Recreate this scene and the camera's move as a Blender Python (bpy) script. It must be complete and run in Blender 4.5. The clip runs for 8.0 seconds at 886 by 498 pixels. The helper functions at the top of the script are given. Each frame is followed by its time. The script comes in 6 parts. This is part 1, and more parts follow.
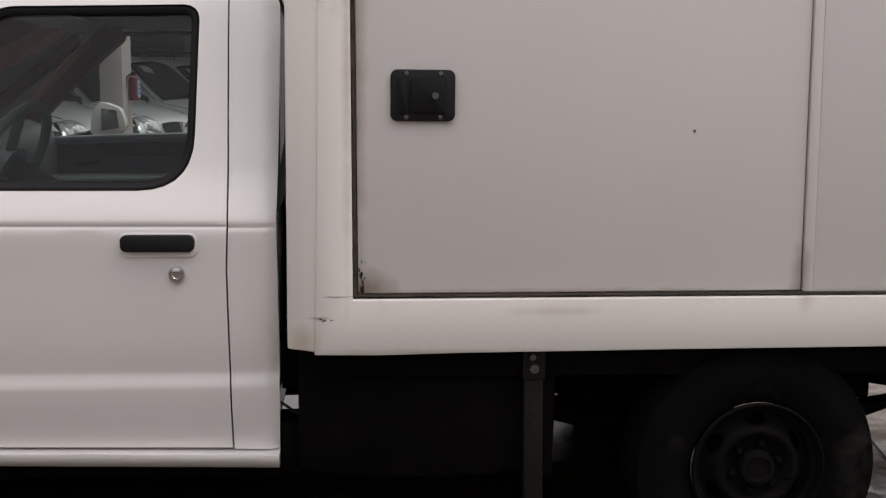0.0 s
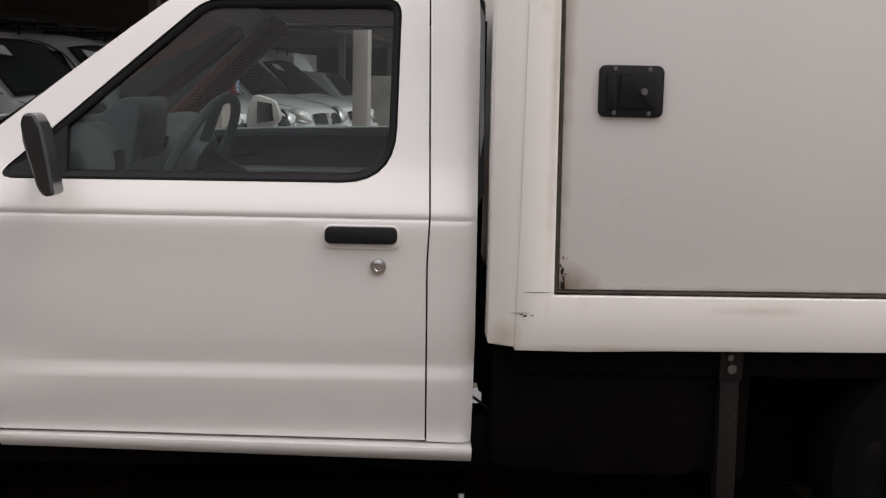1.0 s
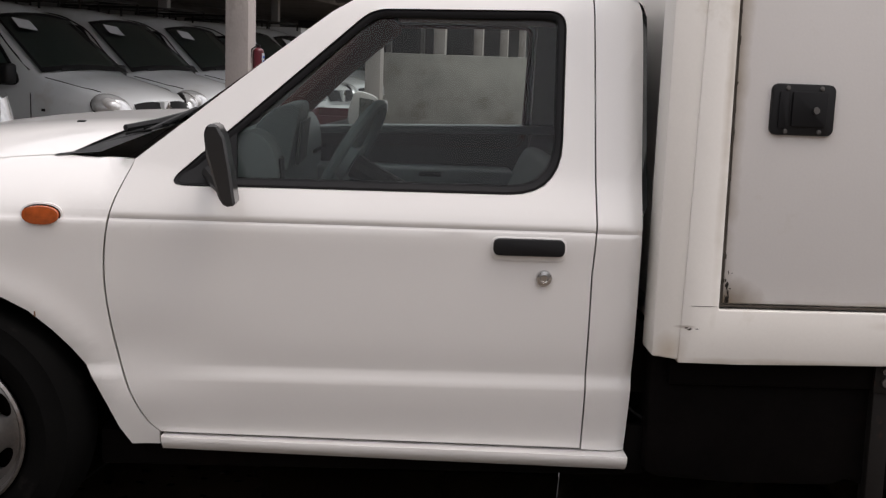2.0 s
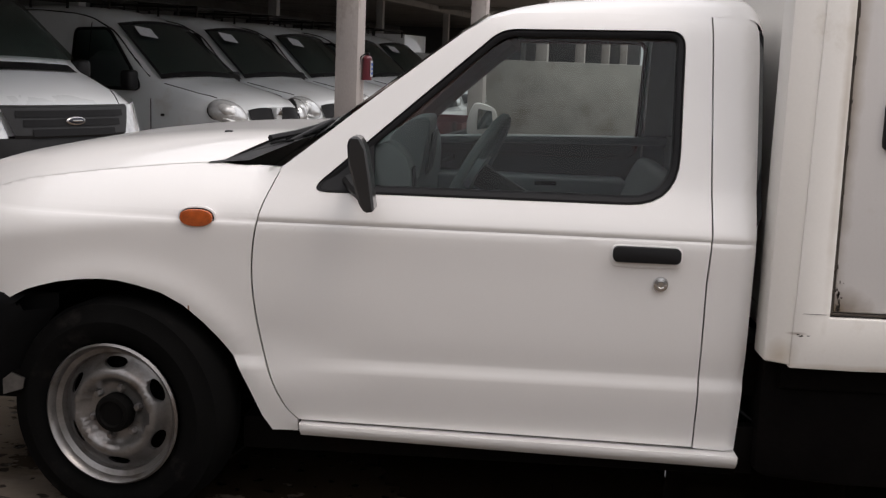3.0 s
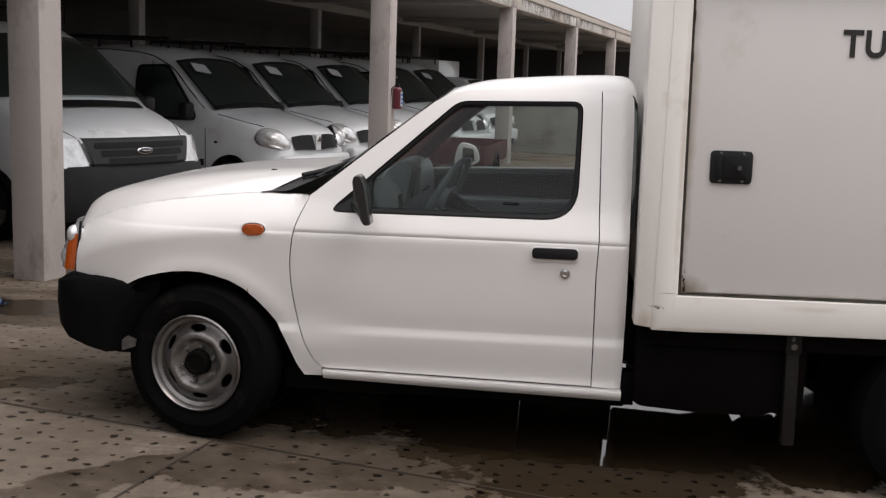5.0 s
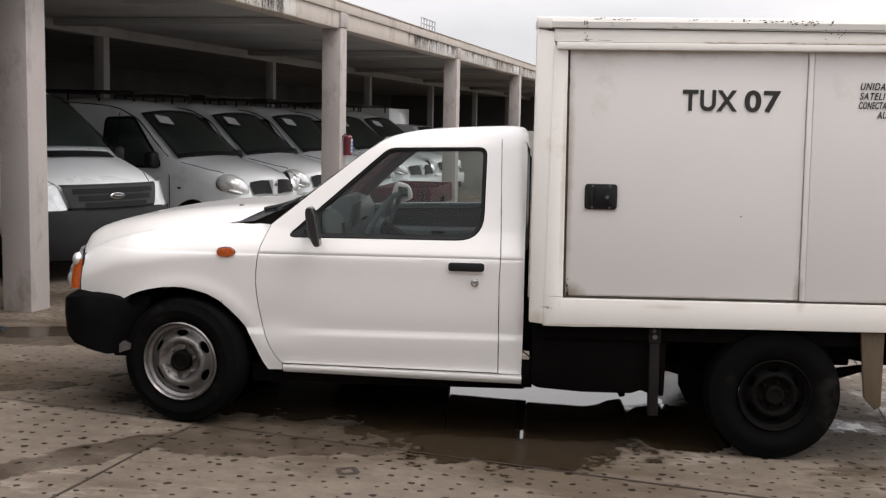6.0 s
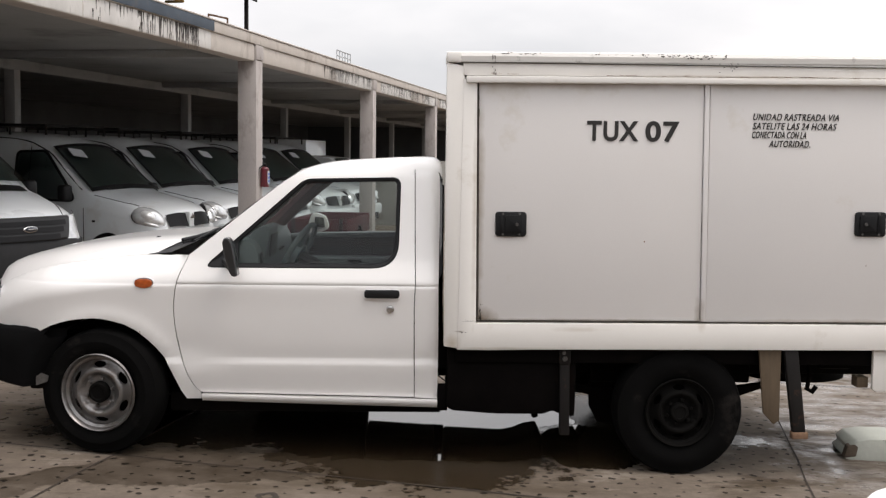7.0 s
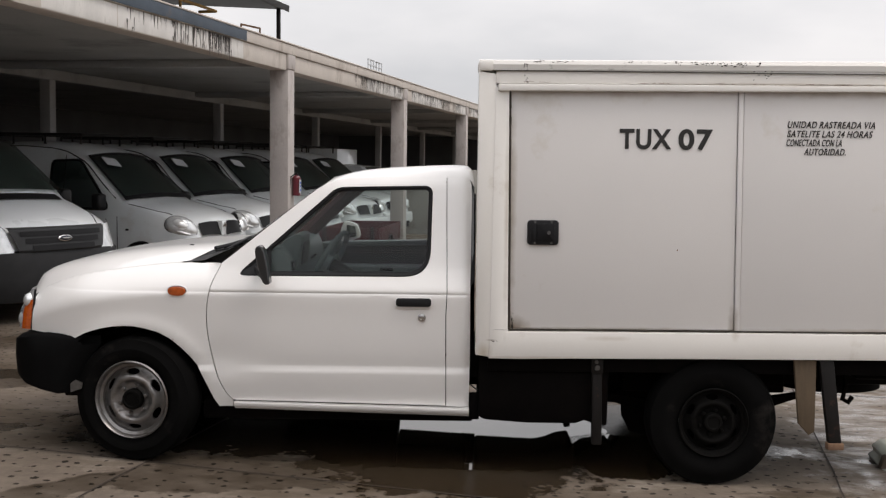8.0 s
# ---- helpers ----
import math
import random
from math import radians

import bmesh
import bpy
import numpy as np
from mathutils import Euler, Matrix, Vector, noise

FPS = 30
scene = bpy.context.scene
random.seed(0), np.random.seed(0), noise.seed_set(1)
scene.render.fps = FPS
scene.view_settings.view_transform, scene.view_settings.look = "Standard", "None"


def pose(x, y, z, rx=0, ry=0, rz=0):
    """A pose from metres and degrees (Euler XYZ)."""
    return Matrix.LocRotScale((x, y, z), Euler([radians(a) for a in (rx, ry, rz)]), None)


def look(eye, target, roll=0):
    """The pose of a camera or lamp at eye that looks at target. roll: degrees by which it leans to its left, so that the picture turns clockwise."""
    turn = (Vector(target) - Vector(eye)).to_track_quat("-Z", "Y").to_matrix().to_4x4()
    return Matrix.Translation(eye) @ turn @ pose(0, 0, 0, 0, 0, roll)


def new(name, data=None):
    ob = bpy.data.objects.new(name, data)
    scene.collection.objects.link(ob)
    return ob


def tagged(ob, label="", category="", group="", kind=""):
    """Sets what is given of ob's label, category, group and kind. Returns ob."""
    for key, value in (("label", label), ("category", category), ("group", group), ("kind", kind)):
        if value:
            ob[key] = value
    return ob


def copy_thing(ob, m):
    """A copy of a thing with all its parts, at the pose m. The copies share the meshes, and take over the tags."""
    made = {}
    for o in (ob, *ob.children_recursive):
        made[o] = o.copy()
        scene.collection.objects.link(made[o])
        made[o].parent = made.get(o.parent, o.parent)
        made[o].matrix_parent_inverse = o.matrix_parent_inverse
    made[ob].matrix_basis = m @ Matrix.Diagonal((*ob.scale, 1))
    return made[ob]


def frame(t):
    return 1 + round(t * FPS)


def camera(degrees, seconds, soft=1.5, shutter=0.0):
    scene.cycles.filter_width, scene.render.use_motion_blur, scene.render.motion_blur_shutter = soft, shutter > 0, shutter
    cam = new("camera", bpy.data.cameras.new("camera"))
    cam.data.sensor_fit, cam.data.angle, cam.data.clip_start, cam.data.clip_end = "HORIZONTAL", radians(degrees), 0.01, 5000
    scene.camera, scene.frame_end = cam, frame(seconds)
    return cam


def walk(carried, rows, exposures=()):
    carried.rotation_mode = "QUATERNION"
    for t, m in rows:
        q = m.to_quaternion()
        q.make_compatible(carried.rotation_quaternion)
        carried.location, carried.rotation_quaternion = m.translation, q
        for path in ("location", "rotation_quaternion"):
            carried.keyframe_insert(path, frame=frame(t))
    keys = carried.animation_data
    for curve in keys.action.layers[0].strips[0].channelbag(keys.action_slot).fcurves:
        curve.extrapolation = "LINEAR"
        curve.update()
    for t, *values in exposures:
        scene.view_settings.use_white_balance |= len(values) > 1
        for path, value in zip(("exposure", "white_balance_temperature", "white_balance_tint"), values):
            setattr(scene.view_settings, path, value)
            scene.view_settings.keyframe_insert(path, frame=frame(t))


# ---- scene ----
from mathutils.bvhtree import BVHTree

# ---------------------------------------------------------------- camera
cam = camera(42.8, 8.0, soft=1.3)
ROWS = [
    (0, 0.336, -2.828, 1.252, -4.57, -7.98, 0.55),
    (0.5, 0.190, -2.820, 1.240, -3.01, -8.50, 0.86),
    (1, -0.008, -2.806, 1.240, -1.36, -8.14, 1.21),
    (1.5, -0.297, -2.762, 1.262, -2.71, -8.21, 1.52),
    (2, -0.468, -2.811, 1.327, -2.17, -9.46, 2.12),
    (2.2, -0.489, -2.853, 1.327, -1.07, -9.37, 2.21),
    (3.3, -0.552, -3.128, 1.378, 3.79, -9.38, 2.30),
    (3.5, -0.507, -3.252, 1.394, 4.47, -9.31, 2.21),
    (4, -0.424, -3.609, 1.438, 5.36, -9.12, 2.10),
    (4.2, -0.408, -3.762, 1.458, 5.27, -9.05, 2.01),
    (5.3, -0.142, -4.732, 1.557, 4.69, -8.05, 1.58),
    (5.5, -0.120, -4.959, 1.547, 3.91, -7.44, 1.51),
    (6, 0.016, -5.604, 1.578, 2.87, -6.31, 1.13),
    (6.5, 0.036, -5.743, 1.576, 0.54, -5.37, 0.77),
    (7, 0.041, -5.762, 1.579, -1.22, -4.70, 0.71),
    (7.5, 0.039, -5.764, 1.577, -0.59, -4.35, 0.74),
    (8, 0.034, -5.756, 1.576, 0.33, -4.27, 0.66),
]
walk(cam, [(t, pose(x, y, z, 90 + pitch, 0, yaw) @ pose(0, 0, 0, 0, 0, roll)) for t, x, y, z, yaw, pitch, roll in ROWS],
     exposures=[(0.0, -1.02, 6640, 18), (0.5, -0.89, 6640, 18), (1.0, -0.82, 6630, 17), (1.5, -0.83, 6620, 17), (3.5, -0.90, 6600, 16), (5.5, -0.66, 6600, 16), (6.5, -0.41, 6580, 14), (7.0, -0.51, 6580, 14), (8.0, -0.73, 6580, 14)])

# ---------------------------------------------------------------- light: overcast sky, soft sun
world = bpy.data.worlds.new("overcast_sky")
scene.world = world
world.use_nodes = True
wn, wl = world.node_tree.nodes, world.node_tree.links
wn.clear()
w_out, w_bg = wn.new("ShaderNodeOutputWorld"), wn.new("ShaderNodeBackground")
w_sky = wn.new("ShaderNodeTexSky")
w_sky.sky_type, w_sky.sun_disc = "NISHITA", False
SUN_EL, SUN_AZ = radians(62), radians(116.6)
w_sky.sun_elevation, w_sky.sun_rotation = SUN_EL, SUN_AZ
w_sky.dust_density, w_sky.air_density = 4.0, 1.0
w_geo, w_map = wn.new("ShaderNodeTexCoord"), wn.new("ShaderNodeMapping")
w_map.inputs["Scale"].default_value = (1.0, 1.0, 3.0)
w_noise = wn.new("ShaderNodeTexNoise")
w_noise.inputs["Scale"].default_value, w_noise.inputs["Detail"].default_value = 2.2, 6.0
w_ramp = wn.new("ShaderNodeValToRGB")
w_ramp.color_ramp.elements[0].position, w_ramp.color_ramp.elements[0].color = 0.36, (7.32, 7.6, 7.75, 1)
w_ramp.color_ramp.elements[1].position, w_ramp.color_ramp.elements[1].color = 0.60, (10.1, 10.15, 10.08, 1)
w_mix = wn.new("ShaderNodeMix")
w_mix.data_type = "RGBA"
w_mix.inputs["Factor"].default_value = 0.93
wl.new(w_geo.outputs["Generated"], w_map.inputs["Vector"])
wl.new(w_map.outputs["Vector"], w_noise.inputs["Vector"])
wl.new(w_noise.outputs["Fac"], w_ramp.inputs["Fac"])
wl.new(w_sky.outputs["Color"], w_mix.inputs["A"])
wl.new(w_ramp.outputs["Color"], w_mix.inputs["B"])
# an overcast dome: the zenith is brighter than the horizon
w_sep, w_dome, w_gain = wn.new("ShaderNodeSeparateXYZ"), wn.new("ShaderNodeMapRange"), wn.new("ShaderNodeVectorMath")
w_gain.operation = "SCALE"
for key, val in (("From Min", 0.05), ("From Max", 0.9), ("To Min", 1.46), ("To Max", 3.0)):
    w_dome.inputs[key].default_value = val
wl.new(w_geo.outputs["Generated"], w_sep.inputs["Vector"])
wl.new(w_sep.outputs["Z"], w_dome.inputs["Value"])
wl.new(w_mix.outputs["Result"], w_gain.inputs[0])
wl.new(w_dome.outputs["Result"], w_gain.inputs["Scale"])
wl.new(w_gain.outputs["Vector"], w_bg.inputs["Color"])
wl.new(w_bg.outputs["Background"], w_out.inputs["Surface"])
w_bg.inputs["Strength"].default_value = 0.1
sun_data = bpy.data.lights.new("sun", "SUN")
sun_data.energy, sun_data.angle, sun_data.color = 1.5, radians(25), (1.0, 0.93, 0.83)
sun = new("sun", sun_data)
sun.matrix_world = look((0, 0, 30), (30 * math.sin(SUN_AZ) * -0.53, 30 * math.cos(SUN_AZ) * -0.53, 0))


# ---------------------------------------------------------------- materials
def mat(name, color, rough=0.5, metal=0.0, var=0.12, scale=6.0, fine=90.0, bump=0.0, coat=0.0, dirt=None, dirt_amount=0.0,
        dirt_scale=2.0, spec=0.5, stretch=(1, 1, 1), rough_var=0.1):
    """A surface with broad and fine variation, optional stains of another colour and a fine relief."""
    m = bpy.data.materials.new(name)
    m.use_nodes = True
    n, l = m.node_tree.nodes, m.node_tree.links
    b = n["Principled BSDF"]
    b.inputs["Metallic"].default_value = metal
    b.inputs["Specular IOR Level"].default_value = spec
    b.inputs["Coat Weight"].default_value = coat
    b.inputs["Coat Roughness"].default_value = 0.06
    tc, mp = n.new("ShaderNodeTexCoord"), n.new("ShaderNodeMapping")
    mp.inputs["Scale"].default_value = stretch
    l.new(tc.outputs["Object"], mp.inputs["Vector"])
    n1, n2 = n.new("ShaderNodeTexNoise"), n.new("ShaderNodeTexNoise")
    n1.inputs["Scale"].default_value, n1.inputs["Detail"].default_value = scale, 5
    n2.inputs["Scale"].default_value, n2.inputs["Detail"].default_value = fine, 3
    l.new(mp.outputs["Vector"], n1.inputs["Vector"]), l.new(mp.outputs["Vector"], n2.inputs["Vector"])
    add = n.new("ShaderNodeMath")
    add.operation = "MULTIPLY_ADD"
    add.inputs[1].default_value = 0.35
    l.new(n2.outputs["Fac"], add.inputs[0]), l.new(n1.outputs["Fac"], add.inputs[2])
    ramp = n.new("ShaderNodeMapRange")
    ramp.inputs["From Min"].default_value, ramp.inputs["From Max"].default_value = 0.4, 0.95
    ramp.inputs["To Min"].default_value, ramp.inputs["To Max"].default_value = 1 - var, 1 + var * 0.5
    l.new(add.outputs["Value"], ramp.inputs["Value"])
    vm = n.new("ShaderNodeVectorMath")
    vm.operation = "SCALE"
    vm.inputs[0].default_value = color
    l.new(ramp.outputs["Result"], vm.inputs["Scale"])
    out = vm.outputs["Vector"]
    if dirt:
        n3, r3, mx = n.new("ShaderNodeTexNoise"), n.new("ShaderNodeMapRange"), n.new("ShaderNodeMix")
        n3.inputs["Scale"].default_value, n3.inputs["Detail"].default_value, n3.inputs["Roughness"].default_value = dirt_scale, 8, 0.65
        l.new(mp.outputs["Vector"], n3.inputs["Vector"])
        r3.inputs["From Min"].default_value, r3.inputs["From Max"].default_value = 0.62 - 0.3 * dirt_amount, 0.75
        l.new(n3.outputs["Fac"], r3.inputs["Value"])
        mx.data_type = "RGBA"
        l.new(r3.outputs["Result"], mx.inputs["Factor"])
        l.new(out, mx.inputs["A"])
        mx.inputs["B"].default_value = (*dirt, 1)
        out = mx.outputs["Result"]
    l.new(out, b.inputs["Base Color"])
    rr = n.new("ShaderNodeMapRange")
    rr.inputs["To Min"].default_value, rr.inputs["To Max"].default_value = max(0.02, rough - rough_var * rough), min(1, rough + rough_var * rough)
    l.new(n1.outputs["Fac"], rr.inputs["Value"])
    l.new(rr.outputs["Result"], b.inputs["Roughness"])
    if bump:
        bp = n.new("ShaderNodeBump")
        bp.inputs["Strength"].default_value, bp.inputs["Distance"].default_value = 0.6, bump
        l.new(n2.outputs["Fac"], bp.inputs["Height"])
        l.new(bp.outputs["Normal"], b.inputs["Normal"])
    return m


def glass_mat(name, tint=(0.75, 0.82, 0.8), rough=0.02, gloss=0.04):
    """Thin automotive glass: clear with a tint, and mirror reflection that grows at grazing angles."""
    m = bpy.data.materials.new(name)
    m.use_nodes = True
    n, l = m.node_tree.nodes, m.node_tree.links
    n.clear()
    o, tr, gl, mx, fr = (n.new(k) for k in ("ShaderNodeOutputMaterial", "ShaderNodeBsdfTransparent", "ShaderNodeBsdfGlossy", "ShaderNodeMixShader", "ShaderNodeFresnel"))
    tr.inputs["Color"].default_value = (*tint, 1)
    gl.inputs["Roughness"].default_value = rough
    fr.inputs["IOR"].default_value = 1.4
    ad = n.new("ShaderNodeMath")
    ad.operation = "MULTIPLY_ADD"
    ad.inputs[1].default_value, ad.inputs[2].default_value = 1.0, gloss - 0.04
    l.new(fr.outputs["Fac"], ad.inputs[0]), l.new(ad.outputs["Value"], mx.inputs["Fac"])
    l.new(tr.outputs["BSDF"], mx.inputs[1]), l.new(gl.outputs["BSDF"], mx.inputs[2]), l.new(mx.outputs["Shader"], o.inputs["Surface"])
    return m


PAINT = mat("white_car_paint", (0.80, 0.783, 0.766), 0.40, var=0.03, scale=2.5, fine=300, coat=0.8)
BOX_PAINT = mat("box_white_enamel", (0.80, 0.775, 0.735), 0.42, var=0.05, scale=1.6, fine=120, bump=0.0002, coat=0.05, spec=0.3, dirt=(0.52, 0.46, 0.37), dirt_amount=0.12, dirt_scale=1.7)
DOOR_PAINT = mat("box_door_enamel", (0.70, 0.677, 0.660), 0.50, var=0.05, scale=1.1, fine=140, bump=0.0004, coat=0.03, spec=0.22, dirt=(0.55, 0.5, 0.42), dirt_amount=0.08, dirt_scale=1.3)


def stain(m, spots):
    """Dirt marks with ragged rims: middle (x, z), half sizes, colour, strength."""
    n, l = m.node_tree.nodes, m.node_tree.links
    b = n["Principled BSDF"]
    tc = n.new("ShaderNodeTexCoord")
    nz = n.new("ShaderNodeTexNoise")
    nz.inputs["Scale"].default_value, nz.inputs["Detail"].default_value = 14, 8
    l.new(tc.outputs["Object"], nz.inputs["Vector"])
    for x, z, ax, az, color, strength in spots:
        mp, ln, fall, mx = n.new("ShaderNodeMapping"), n.new("ShaderNodeVectorMath"), n.new("ShaderNodeMapRange"), n.new("ShaderNodeMix")
        add = n.new("ShaderNodeMath")
        mp.vector_type = "TEXTURE"
        mp.inputs["Location"].default_value, mp.inputs["Scale"].default_value = (x, 0, z), (ax, 1e3, az)
        ln.operation, add.operation, mx.data_type = "LENGTH", "ADD", "RGBA"
        l.new(tc.outputs["Object"], mp.inputs["Vector"]), l.new(mp.outputs["Vector"], ln.inputs[0])
        l.new(ln.outputs["Value"], add.inputs[0]), l.new(nz.outputs["Fac"], add.inputs[1])
        for key, val in (("From Min", 0.5), ("From Max", 1.5), ("To Min", strength), ("To Max", 0.0)):
            fall.inputs[key].default_value = val
        l.new(add.outputs["Value"], fall.inputs["Value"]), l.new(fall.outputs["Result"], mx.inputs["Factor"])
        l.new(b.inputs["Base Color"].links[0].from_socket, mx.inputs["A"])
        mx.inputs["B"].default_value = (*color, 1)
        l.new(mx.outputs["Result"], b.inputs["Base Color"])


DIRT_BROWN = (0.20, 0.145, 0.09)
stain(DOOR_PAINT, [(0.352, 0.752, 0.10, 0.07, DIRT_BROWN, 0.9), (0.345, 1.3, 0.03, 0.7, (0.35, 0.29, 0.22), 0.7), (1.478, 0.76, 0.03, 0.16, DIRT_BROWN, 0.6), (0.9, 0.745, 0.7, 0.02, (0.35, 0.27, 0.18), 0.6),
                   (0.8, 1.95, 0.6, 0.035, (0.36, 0.31, 0.26), 0.6), (1.9, 1.955, 0.7, 0.03, (0.36, 0.31, 0.26), 0.6), (2.2, 0.75, 0.7, 0.02, (0.35, 0.27, 0.18), 0.6)])
stain(BOX_PAINT, [(0.86, 0.705, 0.16, 0.016, (0.45, 0.38, 0.30), 0.42), (0.215, 0.63, 0.05, 0.05, (0.45, 0.36, 0.25), 0.6), (0.25, 0.69, 0.03, 0.006, DIRT_BROWN, 0.8), (0.32, 1.3, 0.016, 0.6, (0.45, 0.39, 0.32), 0.6),
                  (0.5, 0.602, 0.4, 0.012, (0.45, 0.36, 0.27), 0.5), (1.7, 1.99, 0.9, 0.012, (0.35, 0.28, 0.22), 0.6), (1.49, 0.78, 0.03, 0.1, (0.42, 0.34, 0.26), 0.6)])
DULL_STEEL = mat("dull_bolt_steel", (0.16, 0.155, 0.15), 0.45, metal=0.8, var=0.3, scale=40)
GRIME = mat("dark_grime", (0.06, 0.05, 0.04), 0.9, var=0.5, scale=12, fine=70)
RUST = mat("rusty_stain", (0.22, 0.13, 0.08), 0.9, var=0.4, scale=18, fine=90)
VAN_PAINT = mat("van_white_paint", (0.70, 0.73, 0.745), 0.3, var=0.06, scale=1.5, fine=150, coat=0.7, dirt=(0.58, 0.57, 0.55), dirt_amount=0.12)
RUBBER = mat("tyre_rubber", (0.0045, 0.0044, 0.0043), 0.85, spec=0.05, var=0.35, scale=9, fine=120, bump=0.001, dirt=(0.025, 0.022, 0.02), dirt_amount=0.15, dirt_scale=5)
BLACK = mat("black_plastic", (0.010, 0.010, 0.011), 0.5, spec=0.25, var=0.25, scale=10, fine=160, bump=0.0002)
MIRROR_SHELL = mat("satin_black_mirror_shell", (0.016, 0.016, 0.017), 0.32, spec=0.5, var=0.2, scale=10, fine=160, coat=0.35)
SEAL = mat("black_rubber_seal", (0.008, 0.008, 0.009), 0.5, spec=0.2, var=0.2)
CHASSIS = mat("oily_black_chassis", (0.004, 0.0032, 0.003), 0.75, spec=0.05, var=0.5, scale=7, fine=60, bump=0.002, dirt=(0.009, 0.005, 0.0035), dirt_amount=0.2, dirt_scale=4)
STEEL_RIM = mat("silver_painted_steel", (0.25, 0.24, 0.235), 0.34, metal=0.75, var=0.3, scale=14, fine=140, dirt=(0.10, 0.07, 0.05), dirt_amount=0.35, dirt_scale=9)
# rear rim carries the box overhang's shade in its colour; also greasy hubs
DARK_RIM = mat("shaded_greasy_steel", (0.006, 0.0056, 0.0052), 0.75, spec=0.06, metal=0.0, var=0.4, scale=10, fine=110)
CHROME = mat("dull_chrome", (0.62, 0.62, 0.62), 0.2, metal=1.0, var=0.1, scale=20)
ORANGE = mat("amber_lens", (0.46, 0.085, 0.010), 0.18, var=0.35, scale=55, fine=250, coat=0.8)
LAMP_GLASS = mat("clear_lamp_lens", (0.80, 0.82, 0.83), 0.10, metal=0.45, var=0.35, scale=11, fine=40, coat=0.8)
BUMPER = mat("black_grained_bumper", (0.006, 0.006, 0.0062), 0.65, spec=0.03, var=0.3, scale=7, fine=220, bump=0.0004)
TRIM_GREY = mat("grey_vinyl_trim", (0.12, 0.145, 0.148), 0.6, var=0.15, scale=8, fine=200)
DASH = mat("grey_dashboard_vinyl", (0.19, 0.215, 0.22), 0.5, var=0.15, scale=8, fine=220)
TRIM_DARK = mat("dark_grey_vinyl_trim", (0.055, 0.066, 0.067), 0.6, var=0.15, scale=8, fine=200)
DASH_DARK = mat("dark_dashboard", (0.06, 0.065, 0.065), 0.6, var=0.3, scale=5)
RED_TRIM = mat("dark_red_cloth_trim", (0.12, 0.048, 0.043), 0.85, var=0.12, scale=6, fine=60)
RED_PAINT = mat("dull_dark_red_paint", (0.060, 0.010, 0.012), 0.6, var=0.3, scale=3, fine=60, spec=0.2)
LETTER = mat("black_sign_paint", (0.02, 0.018, 0.017), 0.55, var=0.35, scale=25, fine=200)
CONCRETE = mat("painted_concrete", (0.48, 0.44, 0.42), 0.85, var=0.18, scale=1.8, fine=50, bump=0.003, dirt=(0.2, 0.16, 0.13), dirt_amount=0.30, dirt_scale=2.4, stretch=(1, 1, 0.5))
FASCIA = mat("weathered_white_fascia", (0.60, 0.55, 0.50), 0.9, var=0.16, scale=1.6, fine=40, bump=0.004, dirt=(0.30, 0.26, 0.22), dirt_amount=0.25, dirt_scale=1.6, stretch=(1.5, 1.5, 0.7))
WHITEWASH = mat("flaking_whitewash", (0.72, 0.70, 0.67), 0.9, var=0.16, scale=2.5, fine=40, bump=0.003, dirt=(0.25, 0.22, 0.2), dirt_amount=0.15, dirt_scale=2.5, stretch=(2, 2, 0.6))
SOFFIT = mat("grey_concrete_soffit", (0.40, 0.405, 0.40), 0.9, var=0.2, scale=0.8, fine=30, bump=0.003, dirt=(0.165, 0.165, 0.16), dirt_amount=0.25, dirt_scale=0.7)
INNER_CONCRETE = mat("grey_inner_concrete", (0.45, 0.45, 0.445), 0.9, var=0.2, scale=1.2, fine=40, bump=0.003)
BACKDROP_WALL = mat("grey_backdrop_wall", (0.22, 0.21, 0.20), 0.9, var=0.2, scale=0.8, fine=30, bump=0.003)
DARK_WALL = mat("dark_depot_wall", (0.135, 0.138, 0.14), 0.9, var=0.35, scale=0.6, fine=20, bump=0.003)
BLUE = mat("blue_painted_band", (0.072, 0.095, 0.125), 0.8, var=0.3, scale=3, fine=40, dirt=(0.12, 0.1, 0.09), dirt_amount=0.3, dirt_scale=3)
YELLOW = mat("yellow_steel", (0.35, 0.2, 0.05), 0.6, var=0.3, scale=8)
DARK_STEEL = mat("dark_steel", (0.011, 0.0095, 0.009), 0.6, spec=0.25, dirt=(0.07, 0.035, 0.02), dirt_amount=0.1, dirt_scale=14, var=0.3, scale=8)
FIRE_RED = mat("fire_red_enamel", (0.12, 0.008, 0.018), 0.3, var=0.15, scale=9, coat=0.5)
PAPER = mat("white_paper", (0.48, 0.50, 0.52), 0.8, var=0.1, scale=20)
SCRAP_BLUE = mat("faded_blue_plastic", (0.06, 0.11, 0.22), 0.6, var=0.3, scale=20)
PRINT_BLUE = mat("blue_print", (0.05, 0.12, 0.42), 0.7, var=0.1, scale=30)
WOOD = mat("weathered_tan_board", (0.105, 0.074, 0.045), 0.8, var=0.3, scale=5, fine=60, stretch=(8, 8, 1))
VAN_GREY = mat("grey_bumper_plastic", (0.024, 0.0245, 0.026), 0.6, spec=0.2, var=0.2, scale=9, fine=180, bump=0.0006)
LAMP_BOWL = mat("bright_lamp_reflector", (0.92, 0.93, 0.93), 0.16, metal=0.3, var=0.25, scale=40, coat=0.6)
VAN_CLEAN = mat("clean_white_van_paint", (0.84, 0.87, 0.89), 0.28, var=0.04, scale=1.5, fine=150, coat=0.8)
VAN_GRILLE = mat("grey_grille_plastic", (0.034, 0.035, 0.037), 0.55, spec=0.3, var=0.2, scale=9, fine=180)
